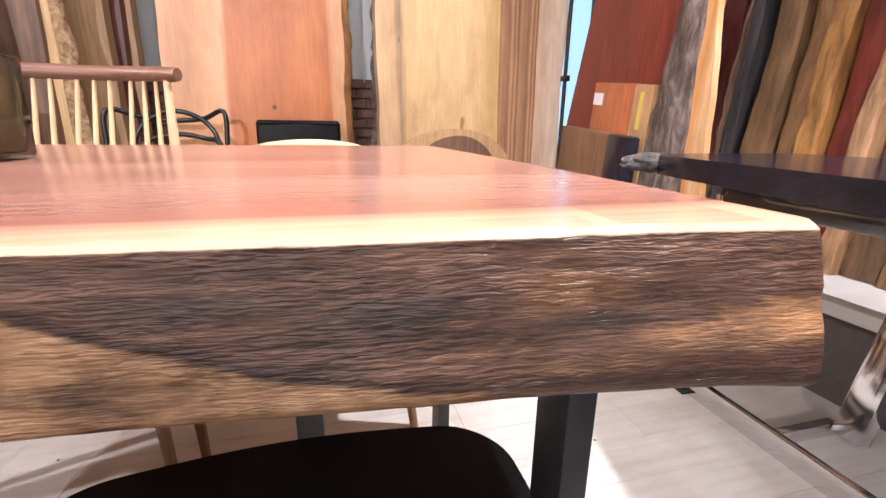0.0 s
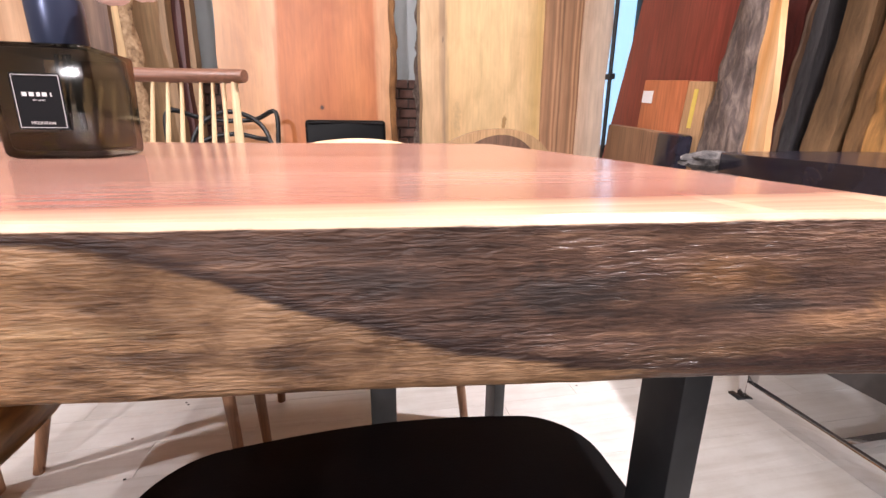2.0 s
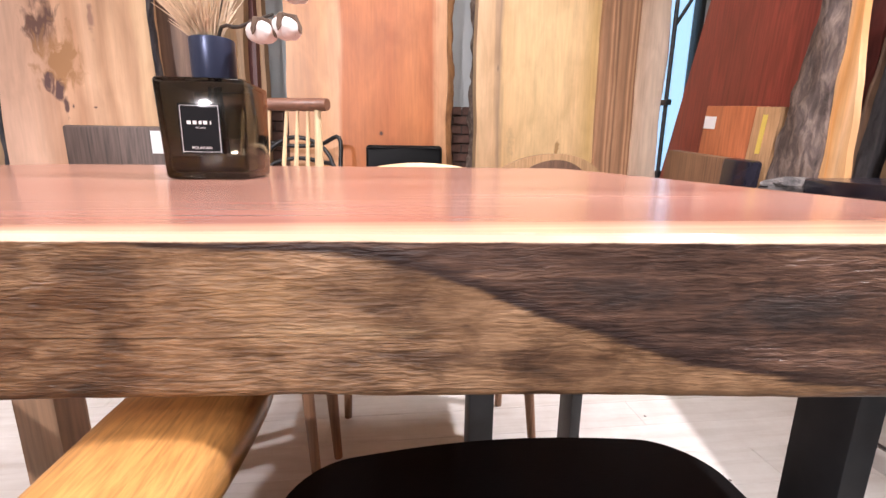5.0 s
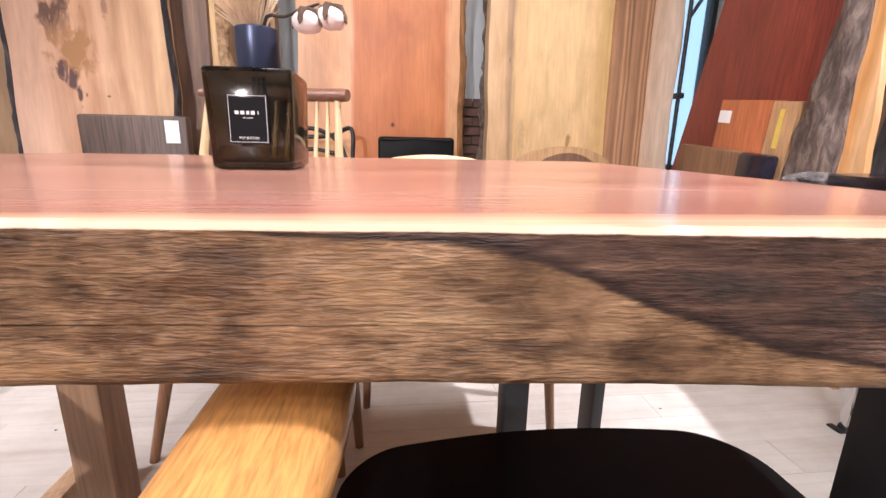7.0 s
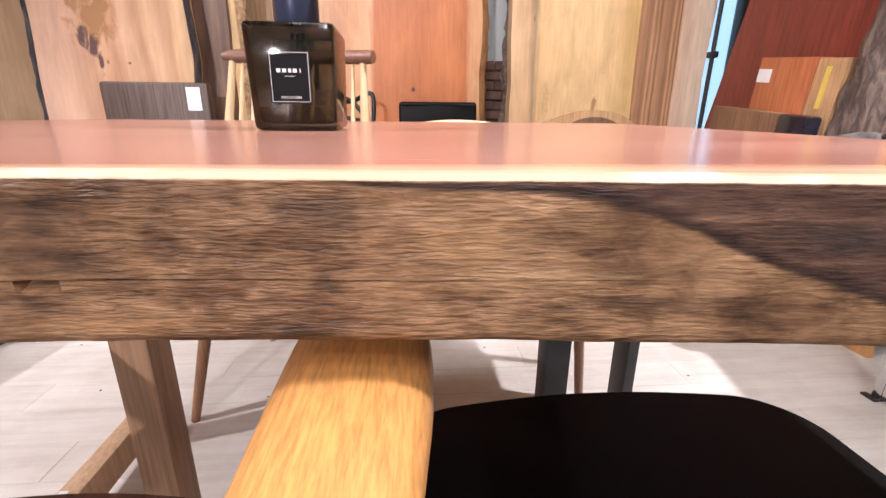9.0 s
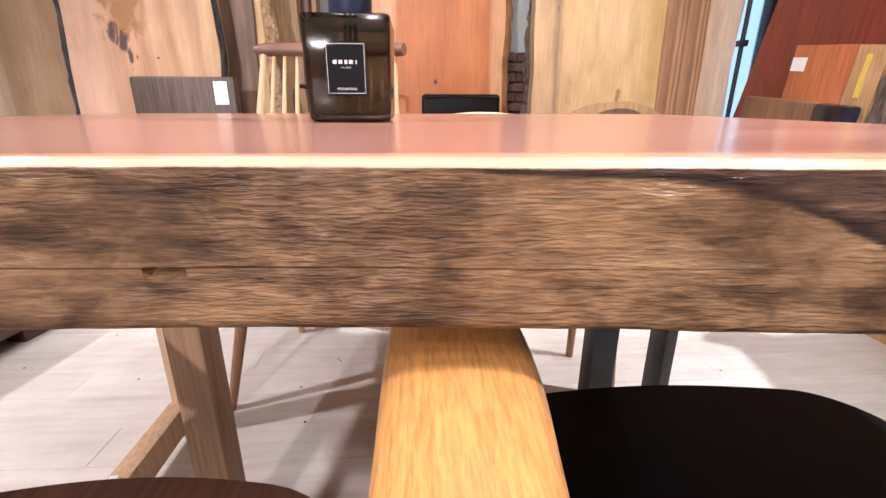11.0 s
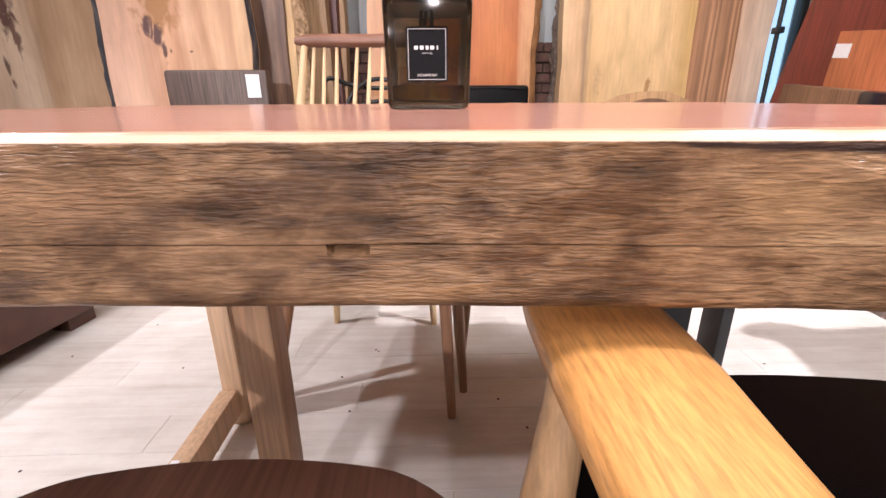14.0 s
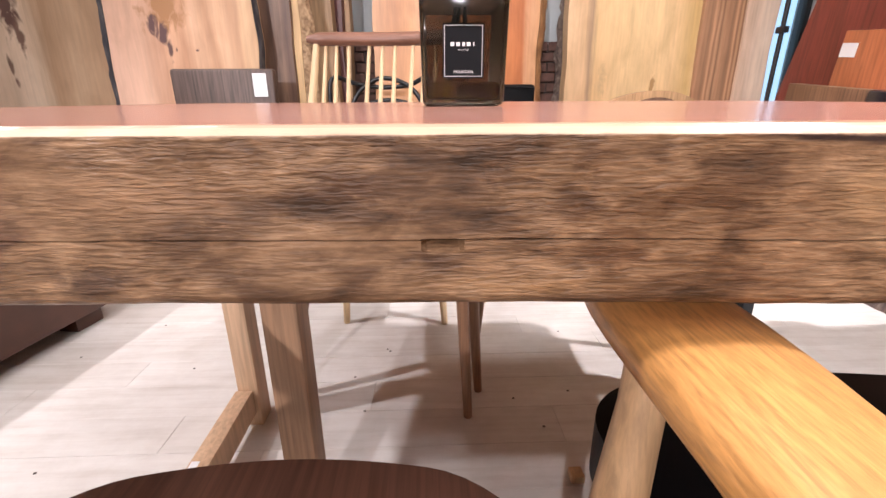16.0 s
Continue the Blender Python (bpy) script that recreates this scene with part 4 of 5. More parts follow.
# ---------------------------------------------------------------- timber slabs for sale
def standing_slab(label, mat, x0, x1, y, z1=2.25, thick=0.055, lean=3.0, seed=1, wl=0.015, wr=0.015, left=None, right=None, turn=0.0, z0=0.0, category="timber slab", knot=None, group="timber slabs along the wall"):
    """A live-edge plank on end, from x0 to x1 with its face at depth y at breast height, leaning back a little. left, right: bark materials of its edges."""
    root = thing("timber_slab", label, category, ((x0 + x1) / 2, y, z0), group)
    nu, nv = 14, 46
    bm = bmesh.new()

    def at(u, v, back):
        z = z0 + (z1 - z0) * v
        lo = x0 + wob(z, seed, wl, 2.6)
        hi = x1 + wob(z, seed + 11, wr, 2.6)
        out = 0.008 * (1 if back else 0)
        x = lo - out + (hi - lo + 2 * out) * u
        return Vector((x, y + (thick if back else 0.0) + 0.0015 * noise.noise(Vector((x * 9, z * 3, seed))), z))

    front = [[bm.verts.new(at(i / nu, j / nv, False)) for i in range(nu + 1)] for j in range(nv + 1)]
    rear = [[bm.verts.new(at(i / nu, j / nv, True)) for i in range(nu + 1)] for j in range(nv + 1)]
    for j in range(nv):
        for i in range(nu):
            bm.faces.new((front[j][i], front[j][i + 1], front[j + 1][i + 1], front[j + 1][i]))
            bm.faces.new((rear[j][i], rear[j + 1][i], rear[j + 1][i + 1], rear[j][i + 1]))
        for i in (0, nu):
            bm.faces.new((front[j][i], front[j + 1][i], rear[j + 1][i], rear[j][i]))
    for j in (0, nv):
        for i in range(nu):
            bm.faces.new((front[j][i], front[j][i + 1], rear[j][i + 1], rear[j][i]))
    m = Matrix.Translation((0, y, 0.9)) @ Matrix.Rotation(radians(-lean), 4, "X") @ Matrix.Translation((0, -y, -0.9))
    if turn:
        c = Vector(((x0 + x1) / 2, y, 0))
        m = Matrix.Translation(c) @ Matrix.Rotation(radians(turn), 4, "Z") @ Matrix.Translation(-c) @ m
    bmesh.ops.transform(bm, matrix=m, verts=bm.verts)
    under(part("plank", bm, mat), root)
    for bark_mat, xe, sd, sgn, w in ((left, x0, seed, -1, wl), (right, x1, seed + 11, 1, wr)):
        if bark_mat is None:
            continue
        mt, width = bark_mat
        bm = bmesh.new()
        nb, nz = 7, 90
        grid = []
        for j in range(nz + 1):
            z = z0 + (z1 - z0) * j / nz
            line = []
            for i in range(nb + 1):
                f = i / nb
                lump = 0.5 + 0.9 * noise.noise(Vector((f * 1.5, z * 9, sd))) + 0.4 * noise.noise(Vector((f * 4, z * 30, sd)))
                reach = width * (math.sin(f * math.pi) ** 0.6) * (0.55 + 0.45 * lump)
                line.append(bm.verts.new((xe + wob(z, sd, w, 2.6) + sgn * (0.002 + reach), y - 0.001 + (thick + 0.002) * f, z)))
            grid.append(line)
        for j in range(nz):
            for i in range(nb):
                bm.faces.new((grid[j][i], grid[j][i + 1], grid[j + 1][i + 1], grid[j + 1][i]))
            bm.faces.new((grid[j][nb], grid[j][0], grid[j + 1][0], grid[j + 1][nb]))
        bm.faces.new(grid[0])
        bm.faces.new(grid[-1][::-1])
        bmesh.ops.transform(bm, matrix=m, verts=bm.verts)
        under(part("bark_edge", bm, mt), root)
    return root


CHERRY = wood("orange_cherry_slab", -0.14, 0.66, [(0.0, (0.66, 0.36, 0.19)), (0.12, (0.58, 0.29, 0.14)), (0.22, (0.66, 0.35, 0.17)), (0.30, (0.70, 0.39, 0.22)), (0.335, (0.50, 0.165, 0.055)), (0.5, (0.55, 0.19, 0.064)), (0.62, (0.47, 0.15, 0.05)), (0.78, (0.55, 0.20, 0.07)), (0.9, (0.48, 0.16, 0.055)), (0.945, (0.66, 0.37, 0.20)), (1.0, (0.62, 0.33, 0.16))], "x", "z", 0.02, 0.40, 0.07, 0.04, knots=[(0.312, 0.845, 0.016, 0.018, (0.07, 0.03, 0.02))], pores=90, mottle=1.0)
YELLOW = wood("pale_yellow_slab", 0.83, 1.53, [(0.0, (0.72, 0.50, 0.29)), (0.14, (0.66, 0.44, 0.25)), (0.18, (0.36, 0.24, 0.15)), (0.21, (0.72, 0.49, 0.25)), (0.5, (0.80, 0.58, 0.31)), (0.8, (0.78, 0.55, 0.29)), (0.95, (0.60, 0.41, 0.17)), (1.0, (0.70, 0.48, 0.25))], "x", "z", 0.02, 0.45, 0.070, 0.04, knots=[(1.30, 0.78, 0.018, 0.07, (0.42, 0.24, 0.10)), (0.945, 1.20, 0.008, 0.03, (0.25, 0.17, 0.11)), (1.02, 0.80, 0.03, 0.10, (0.56, 0.38, 0.20))], pores=80)
STRIPED = wood("striped_walnut_slab", 1.50, 1.74, [(k / 21, tuple(c * (0.62 + 0.75 * ((k * 7) % 5) / 4) for c in ((0.46, 0.26, 0.145) if k % 2 else (0.34, 0.185, 0.105)))) for k in range(22)], "x", "z", 0.028, 0.45, 0.10, 0.04, pores=90)
CREAM = wood("cream_sapwood_slab", 1.70, 1.90, [(0.0, (0.72, 0.52, 0.36)), (0.4, (0.62, 0.45, 0.33)), (0.6, (0.76, 0.60, 0.46)), (1.0, (0.70, 0.56, 0.45))], "x", "z", 0.04, 0.45, 0.080, 0.04, pores=90)
PINKISH = wood("pink_burl_slab", -1.27, -0.58, [(0.0, (0.62, 0.38, 0.28)), (0.15, (0.70, 0.45, 0.33)), (0.3, (0.72, 0.46, 0.33)), (0.42, (0.56, 0.32, 0.20)), (0.47, (0.68, 0.41, 0.26)), (0.55, (0.56, 0.31, 0.18)), (0.62, (0.70, 0.44, 0.28)), (0.72, (0.48, 0.27, 0.15)), (0.78, (0.66, 0.41, 0.25)), (0.86, (0.50, 0.29, 0.16)), (0.93, (0.64, 0.42, 0.24)), (1.0, (0.46, 0.28, 0.15))], "x", "z", 0.04, 0.45, 0.060, 0.04, knots=[(-1.00, 1.225, 0.075, 0.13, (0.15, 0.075, 0.055)), (-0.955, 1.10, 0.11, 0.14, (0.40, 0.20, 0.085)), (-1.000, 1.015, 0.030, 0.050, (0.12, 0.06, 0.055)), (-0.968, 0.972, 0.026, 0.055, (0.12, 0.06, 0.055)), (-0.943, 0.915, 0.016, 0.055, (0.12, 0.06, 0.05)), (-0.919, 0.918, 0.007, 0.014, (0.10, 0.055, 0.045)), (-0.835, 0.916, 0.010, 0.007, (0.12, 0.06, 0.045)), (-0.815, 1.25, 0.016, 0.07, (0.34, 0.18, 0.12))], pores=70)
SPALTED = wood("spalted_maple_slab", -2.0, -1.29, [(0.0, (0.60, 0.46, 0.34)), (0.4, (0.66, 0.50, 0.37)), (0.62, (0.70, 0.55, 0.41)), (0.72, (0.42, 0.27, 0.16)), (0.85, (0.52, 0.36, 0.23)), (1.0, (0.46, 0.30, 0.18))], "x", "z", 0.03, 0.5, 0.070, 0.04, knots=[(-1.605, 1.10, 0.060, 0.15, (0.12, 0.06, 0.045)), (-1.582, 0.945, 0.024, 0.10, (0.18, 0.10, 0.07)), (-1.652, 0.87, 0.012, 0.05, (0.17, 0.10, 0.07)), (-1.642, 0.80, 0.010, 0.025, (0.2, 0.11, 0.08))], pores=80)
WALNUTZ = wood("dark_striped_walnut_slab", -0.66, -0.44, [(0.0, (0.13, 0.075, 0.05)), (0.2, (0.22, 0.13, 0.085)), (0.38, (0.12, 0.07, 0.05)), (0.55, (0.27, 0.165, 0.11)), (0.7, (0.15, 0.085, 0.06)), (1.0, (0.24, 0.14, 0.09))], "x", "z", 0.03, 0.45, 0.2, 0.08, pores=90)
SAPZ = wood("pale_sapwood_strip", -0.5, -0.35, [(0.0, (0.66, 0.44, 0.22)), (1.0, (0.72, 0.50, 0.26))], "x", "z", 0.05, 0.5, 0.15, 0.08)
TANZ = wood("tan_timber", -0.5, -0.2, [(0.0, (0.40, 0.25, 0.13)), (0.3, (0.50, 0.33, 0.18)), (0.6, (0.34, 0.20, 0.10)), (1.0, (0.46, 0.29, 0.15))], "x", "z", 0.05, 0.5, 0.2, 0.1, pores=90)
MAROON = wood("dark_maroon_timber", -0.5, -0.2, [(0.0, (0.10, 0.030, 0.028)), (1.0, (0.13, 0.042, 0.035))], "x", "z", 0.05, 0.45, 0.2, 0.08)
PADAUK = wood("red_padauk_slab", 1.6, 2.4, [(0.0, (0.19, 0.036, 0.026)), (0.3, (0.24, 0.046, 0.031)), (0.6, (0.18, 0.034, 0.025)), (1.0, (0.24, 0.048, 0.032))], "y", "z", 0.05, 0.42, 0.25, 0.1, pores=110)
REDBROWN = wood("red_brown_plank", 1.6, 2.2, [(0.0, (0.42, 0.13, 0.055)), (1.0, (0.47, 0.155, 0.065))], "y", "z", 0.05, 0.42, 0.2, 0.08, pores=110)
EBONY = wood("dark_brown_plank", -1.0, -0.4, [(0.0, (0.085, 0.055, 0.045)), (0.5, (0.12, 0.078, 0.062)), (1.0, (0.08, 0.052, 0.043))], "x", "z", 0.1, 0.5, 0.35, 0.15, pores=120)
DARKY = wood("dark_brown_block", 1.6, 2.4, [(0.0, (0.15, 0.075, 0.04)), (0.5, (0.19, 0.10, 0.055)), (1.0, (0.13, 0.065, 0.036))], "y", "z", 0.1, 0.5, 0.3, 0.12)

standing_slab("wide orange cherry slab with pale sapwood and bark edge", CHERRY, -0.150, 0.650, 2.625, thick=0.06, lean=2.0, seed=3, wl=0.010, wr=0.012, right=(M_BROWNBARK, 0.045))
standing_slab("wide pale yellow slab with a dark streak and knots", YELLOW, 0.835, 1.520, 2.715, thick=0.06, lean=2.0, seed=5, wl=0.008, wr=0.010)
standing_slab("striped brown walnut slab standing upright", STRIPED, 1.515, 1.735, 2.70, thick=0.05, lean=1.5, seed=7, wl=0.005, wr=0.006)
standing_slab("narrow cream sapwood slab standing upright", CREAM, 1.735, 1.900, 2.69, thick=0.05, lean=1.5, seed=8, wl=0.005, wr=0.010)
standing_slab("wide pinkish slab with dark burl marks", PINKISH, -1.185, -0.600, 2.262, thick=0.06, lean=2.5, seed=9, wl=0.010, wr=0.012, left=(M_DARKBARK, 0.042), right=(M_DARKBARK, 0.010))
standing_slab("spalted grey-brown slab with dark cavities", SPALTED, -2.02, -1.210, 2.33, thick=0.06, lean=2.0, seed=13, wl=0.010, wr=0.008)
standing_slab("dark striped walnut slab standing upright", WALNUTZ, -0.655, -0.485, 2.40, thick=0.05, lean=1.5, seed=15, wl=0.005, wr=0.005)
standing_slab("narrow slab with pale sapwood and burled edge", SAPZ, -0.485, -0.452, 2.42, thick=0.05, lean=1.5, seed=16, wl=0.004, wr=0.004, right=(M_TANBURL, 0.060))
standing_slab("tan timber slab with wavy edges", TANZ, -0.520, -0.335, 2.62, thick=0.05, lean=1.0, seed=18, wl=0.008, wr=0.010)
standing_slab("dark maroon timber board standing upright", MAROON, -0.352, -0.310, 2.70, thick=0.05, lean=1.0, seed=19, wl=0.004, wr=0.006)
standing_slab("brown timber board with a rough edge", TANZ, -0.322, -0.285, 2.74, thick=0.05, lean=1.0, seed=20, wl=0.006, wr=0.006)
standing_slab("knobbly dark burl trunk behind a pale slab", M_BURL, 0.885, 0.93, 2.80, thick=0.09, lean=0.5, seed=22, wl=0.01, wr=0.01, left=(M_BURL, 0.085))


def plate(name, label, category, mat, x0, x1, y0, y1, z0, z1, lean_x=0.0, lean_y=0.0, turn=0.0, bevel=0.003, partname="board", group=""):
    """A sawn board or block with a slight lean, on its foot."""
    root = thing(name, label, category, ((x0 + x1) / 2, (y0 + y1) / 2, z0), group)
    c = Vector(((x0 + x1) / 2, (y0 + y1) / 2, z0))
    m = Matrix.Translation(c) @ pose(0, 0, 0, lean_x, lean_y, turn) @ Matrix.Translation(-c)
    under(part(partname, box(x0, x1, y0, y1, z0, z1, bevel, m=m), mat), root)
    return root, m


# dark plank with a price tag in front of the pinkish slab
root, m = plate("timber_board", "dark brown sawn plank with a white price tag", "timber board", EBONY, -0.930, -0.518, 2.188, 2.240, 0.0, 0.842, bevel=0.012)
under(part("price_tag", box(-0.601, -0.547, 2.1845, 2.1870, 0.735, 0.824), M_PAPER, None, "white paper price tag"), root)
for zz, ww in ((0.80, 0.030), (0.785, 0.022), (0.755, 0.034)):
    under(part("print_bar", box(-0.592, -0.592 + ww, 2.1838, 2.1844, zz, zz + 0.004), plain("grey_print", (0.68, 0.68, 0.70), 0.7)), root)

# rounded slab with a dark heart, leaning near the wall
def arch_slab():
    root = thing("timber_slab", "rounded slab with dark walnut heart and pale rim", "timber slab", (1.14, 2.42, 0))
    outer, inner = [], []
    for k in range(41):
        a = math.pi * k / 40
        r = 1 + 0.03 * math.sin(3 * a + 0.6)
        outer.append((1.15 - 0.34 * math.cos(a) * r, 0.40 + 0.362 * math.sin(a) ** 0.8 * r))
        inner.append((1.165 - 0.255 * math.cos(a) * r, 0.36 + 0.372 * math.sin(a) ** 0.9 * r))
    outer = [(0.81, 0.0)] + outer + [(1.49, 0.0)]
    inner = [(0.91, 0.0)] + inner + [(1.42, 0.0)]
    up = Matrix.Translation((0, 2.44, 0)) @ Matrix.Rotation(radians(90), 4, "X")
    rim = wood("pale_rim_wood", 0.8, 1.5, [(0.0, (0.40, 0.25, 0.13)), (0.5, (0.50, 0.31, 0.16)), (1.0, (0.42, 0.27, 0.14))], "x", "z", 0.1, 0.5, 0.2, 0.1)
    heart = wood("dark_heartwood", 0.8, 1.5, [(0.0, (0.13, 0.07, 0.045)), (0.5, (0.17, 0.095, 0.06)), (1.0, (0.11, 0.06, 0.04))], "x", "z", 0.1, 0.5, 0.25, 0.1)
    under(part("rim", prism(outer, 0.0, 0.05, 0.006, 3, up), rim, None, "pale brown sapwood rim"), root)
    under(part("heartwood", prism(inner, 0.05, 0.054, 0.001, 1, up), heart, None, "dark walnut heartwood"), root)


arch_slab()

# boards along the side
root, m = plate("timber_slab", "large red padauk slab with rough bark edge", "timber slab", PADAUK, 1.790, 1.850, 1.970, 2.640, 0.0, 1.49, 13.0, 2.0, 0, group="boards along the side wall")
root = thing("timber_slab", "grey bark-edged slab with an orange sawn face", "timber slab", (1.70, 1.52, 0), "boards along the side wall")


def upright_sheet(sides, x_of, depth, mat, label):
    """A rough upright face between two wavering edges given by height, with depth behind it."""
    bm = bmesh.new()
    grid = []
    for j in range(101):
        z = 2.1 * j / 100
        ya, yb = sides(z)
        grid.append([(x_of(i / 10, z), ya + (yb - ya) * i / 10, z) for i in range(11)])
    front = [[bm.verts.new(p) for p in line] for line in grid]
    rear = [[bm.verts.new((1.72 + depth, p[1], p[2])) for p in line] for line in grid]
    for j in range(100):
        for i in range(10):
            bm.faces.new((front[j][i], front[j][i + 1], front[j + 1][i + 1], front[j + 1][i]))
            bm.faces.new((rear[j][i + 1], rear[j][i], rear[j + 1][i], rear[j + 1][i + 1]))
        for i in (0, 10):
            bm.faces.new((front[j][i], front[j + 1][i], rear[j + 1][i], rear[j][i]))
    under(part(label[0], bm, mat, None, label[1]), root)


def bark_right(z):
    return 1.520 + 0.012 * (z - 0.73) + wob(z, 33, 0.009, 4)


upright_sheet(lambda z: (1.695 - 0.176 * (max(z, 0.45) - 0.73) + wob(z, 31, 0.006, 4), bark_right(z)),
              lambda f, z: 1.720 - 0.016 * math.sin(f * math.pi) + 0.014 * noise.noise(Vector((f * 3, z * 13, 2.0))) + 0.006 * noise.noise(Vector((f * 9, z * 45, 2.0))), 0.045, M_GREYBARK, ("bark_edge", "rough grey bark"))
ORANGE = wood("orange_sawn_face", 1.43, 1.53, [(0.0, (0.66, 0.36, 0.15)), (0.4, (0.76, 0.50, 0.28)), (0.7, (0.68, 0.33, 0.11)), (1.0, (0.74, 0.48, 0.27))], "y", "z", 0.12, 0.4, 0.12, 0.05, pores=90)
upright_sheet(lambda z: (bark_right(z) - 0.002, 1.445 + 0.10 * (z - 0.73) + wob(z, 35, 0.005, 4)), lambda f, z: 1.732 + 0.004 * f, 0.040, ORANGE, ("sawn_face", "orange sawn face"))

root, m = plate("timber_block", "red-brown sawn block with price tag and yellow strip", "timber block", REDBROWN, 1.720, 1.780, 1.895, 2.165, 0.0, 0.955, 5.5, 0.0, 0)
under(part("price_tag", box(1.7172, 1.7193, 2.092, 2.160, 0.862, 0.912, m=m), M_PAPER, None, "white paper price tag"), root)
endgrain = wood("tan_end_grain", 1.68, 1.78, [(0.0, (0.44, 0.25, 0.12)), (0.5, (0.52, 0.31, 0.16)), (1.0, (0.38, 0.21, 0.10))], "x", "z", 0.1, 0.6, 0.25, 0.15)
under(part("end_face", box(1.720, 1.780, 1.782, 1.8945, 0.0, 0.952, 0.003, m=m), endgrain, None, "tan sapwood edge"), root)
under(part("strip", box(1.7172, 1.7195, 1.832, 1.852, 0.785, 0.925, m=m), M_YELLOW, None, "yellow paper strip"), root)
root, m = plate("timber_block", "short dark brown block with charred edge", "timber block", DARKY, 1.645, 1.700, 1.905, 2.270, 0.0, 0.765, 5.0)
under(part("charred_edge", box(1.642, 1.703, 1.775, 1.9045, 0.0, 0.767, 0.012, m=m), M_CHARCOAL, None, "black charred edge"), root)

# upright boards further along, edges towards the room
SIDE = [  # y far, y near, x of the edge, material colours, label
    (1.865, 1.772, 2.08, (0.17, 0.036, 0.026), "dark red timber board standing upright"),
    (1.770, 1.758, 2.09, (0.26, 0.15, 0.09), "brown timber board with a rough edge"),
    (1.757, 1.703, 2.10, (0.125, 0.115, 0.118), "grey weathered board with bark"),
    (1.700, 1.650, 2.26, (0.035, 0.022, 0.016), "almost black board set back among others"),
    (1.645, 1.546, 2.10, (0.38, 0.225, 0.115), "tan brown board with a rough edge"),
    (1.540, 1.517, 2.16, (0.10, 0.055, 0.032), "dark brown timber board standing upright"),
    (1.513, 1.447, 2.11, (0.40, 0.22, 0.10), "brown timber board with a knotty edge"),
    (1.443, 1.370, 2.09, (0.56, 0.28, 0.09), "honey brown board with a rough edge"),
    (1.364, 1.262, 2.12, (0.24, 0.045, 0.030), "red padauk board standing upright"),
    (1.256, 1.200, 2.09, (0.62, 0.36, 0.19), "pale orange board with a wavy edge"),
    (1.190, 1.090, 2.12, (0.20, 0.115, 0.065), "brown timber board with a rough edge"),
    (1.080, 0.990, 2.10, (0.32, 0.18, 0.09), "brown timber board standing upright"),
]
display = thing("display_plinth", "low pale grey display plinth under upright boards", "plinth", (2.3, 0.6, 0))
M_PLINTH = plain("pale_grey_laminate", (0.55, 0.54, 0.52), 0.45, 0, 0.06, 12)
under(part("deck", box(1.86, 2.80, -1.2, 1.92, 0.275, 0.314, 0.003), M_PLINTH, None, "pale grey deck"), display)
# the base's dark grey paints in the shade below the deck
under(part("base", box(1.93, 2.74, -1.1, 1.86, 0.0, 0.2745, 0.003), plain("shade_grey_base", (0.10, 0.09, 0.085), 0.6), None, "recessed base, coloured dark for the shade under the deck"), display)
for k, (ya, yb, xe, c, label) in enumerate(SIDE):
    light, low = tuple(min(0.8, q * 1.3) for q in c), tuple(q * 0.35 for q in c)
    c = tuple(q * 0.8 for q in c)
    mt = bark("board_edge_" + label.split()[0], low, c, light, 24 + 5 * (k % 4), 0.16, 0.6, 0.55)
    root = thing("timber_board", label, "timber board", (xe + 0.25, (ya + yb) / 2, 0), "boards along the side wall")
    bm = bmesh.new()
    rows = []
    for j in range(61):
        z = 0.316 + 1.9 * j / 60
        row = []
        for px, py in ((xe, ya), (xe - 0.006, ya - 0.35 * (ya - yb)), (xe - 0.004, ya - 0.7 * (ya - yb)), (xe, yb), (xe + 0.45, yb), (xe + 0.45, ya)):
            s = 1 if px < xe + 0.1 else 0
            row.append(bm.verts.new((px + s * wob(z, k + 40, 0.012, 2.5) + s * 0.010 * noise.noise(Vector((py * 40, z * 14, k))), py + s * wob(z, k + 60, 0.010, 2.2), z)))
        rows.append(row)
    for r0, r1 in zip(rows, rows[1:]):
        for i in range(6):
            bm.faces.new((r0[i], r0[(i + 1) % 6], r1[(i + 1) % 6], r1[i]))
    bm.faces.new(rows[0])
    bm.faces.new(rows[-1][::-1])
    bmesh.ops.transform(bm, matrix=Matrix.Translation((xe, ya, 0)) @ Matrix.Rotation(radians(2.5), 4, "Y") @ Matrix.Shear("XY", 4, (0.0, -0.045)) @ Matrix.Translation((-xe, 0.040 - ya, 0)), verts=bm.verts)
    under(part("board", bm, mt), root)

# ---------------------------------------------------------------- charcoal table on chrome legs
T2 = thing("charcoal_table", "charcoal stained live-edge table on a chrome sled base", "table", (1.75, 0.75, 0))
edge = [(1.372, 1.218), (1.346, 1.190), (1.322, 1.08), (1.286, 0.90), (1.246, 0.69), (1.212, 0.50), (1.172, 0.25), (1.14, -0.6), (1.86, -0.6), (1.87, 0.3), (1.87, 1.0), (1.86, 1.235), (1.62, 1.25), (1.45, 1.245)]
under(part("top", prism(edge, 0.656, 0.704, 0.004, 3), M_CHARCOAL, None, "charcoal stained slab top"), T2)
bm = bmesh.new()
bmesh.ops.create_icosphere(bm, subdivisions=4, radius=1.0)
for v in bm.verts:
    k = 1 + 0.22 * noise.noise(v.co * 2.6) + 0.10 * noise.noise(v.co * 7)
    v.co = Vector((1.375 + v.co.x * 0.085 * k, 1.245 + v.co.y * 0.045 * k, 0.680 + v.co.z * 0.025 * k))
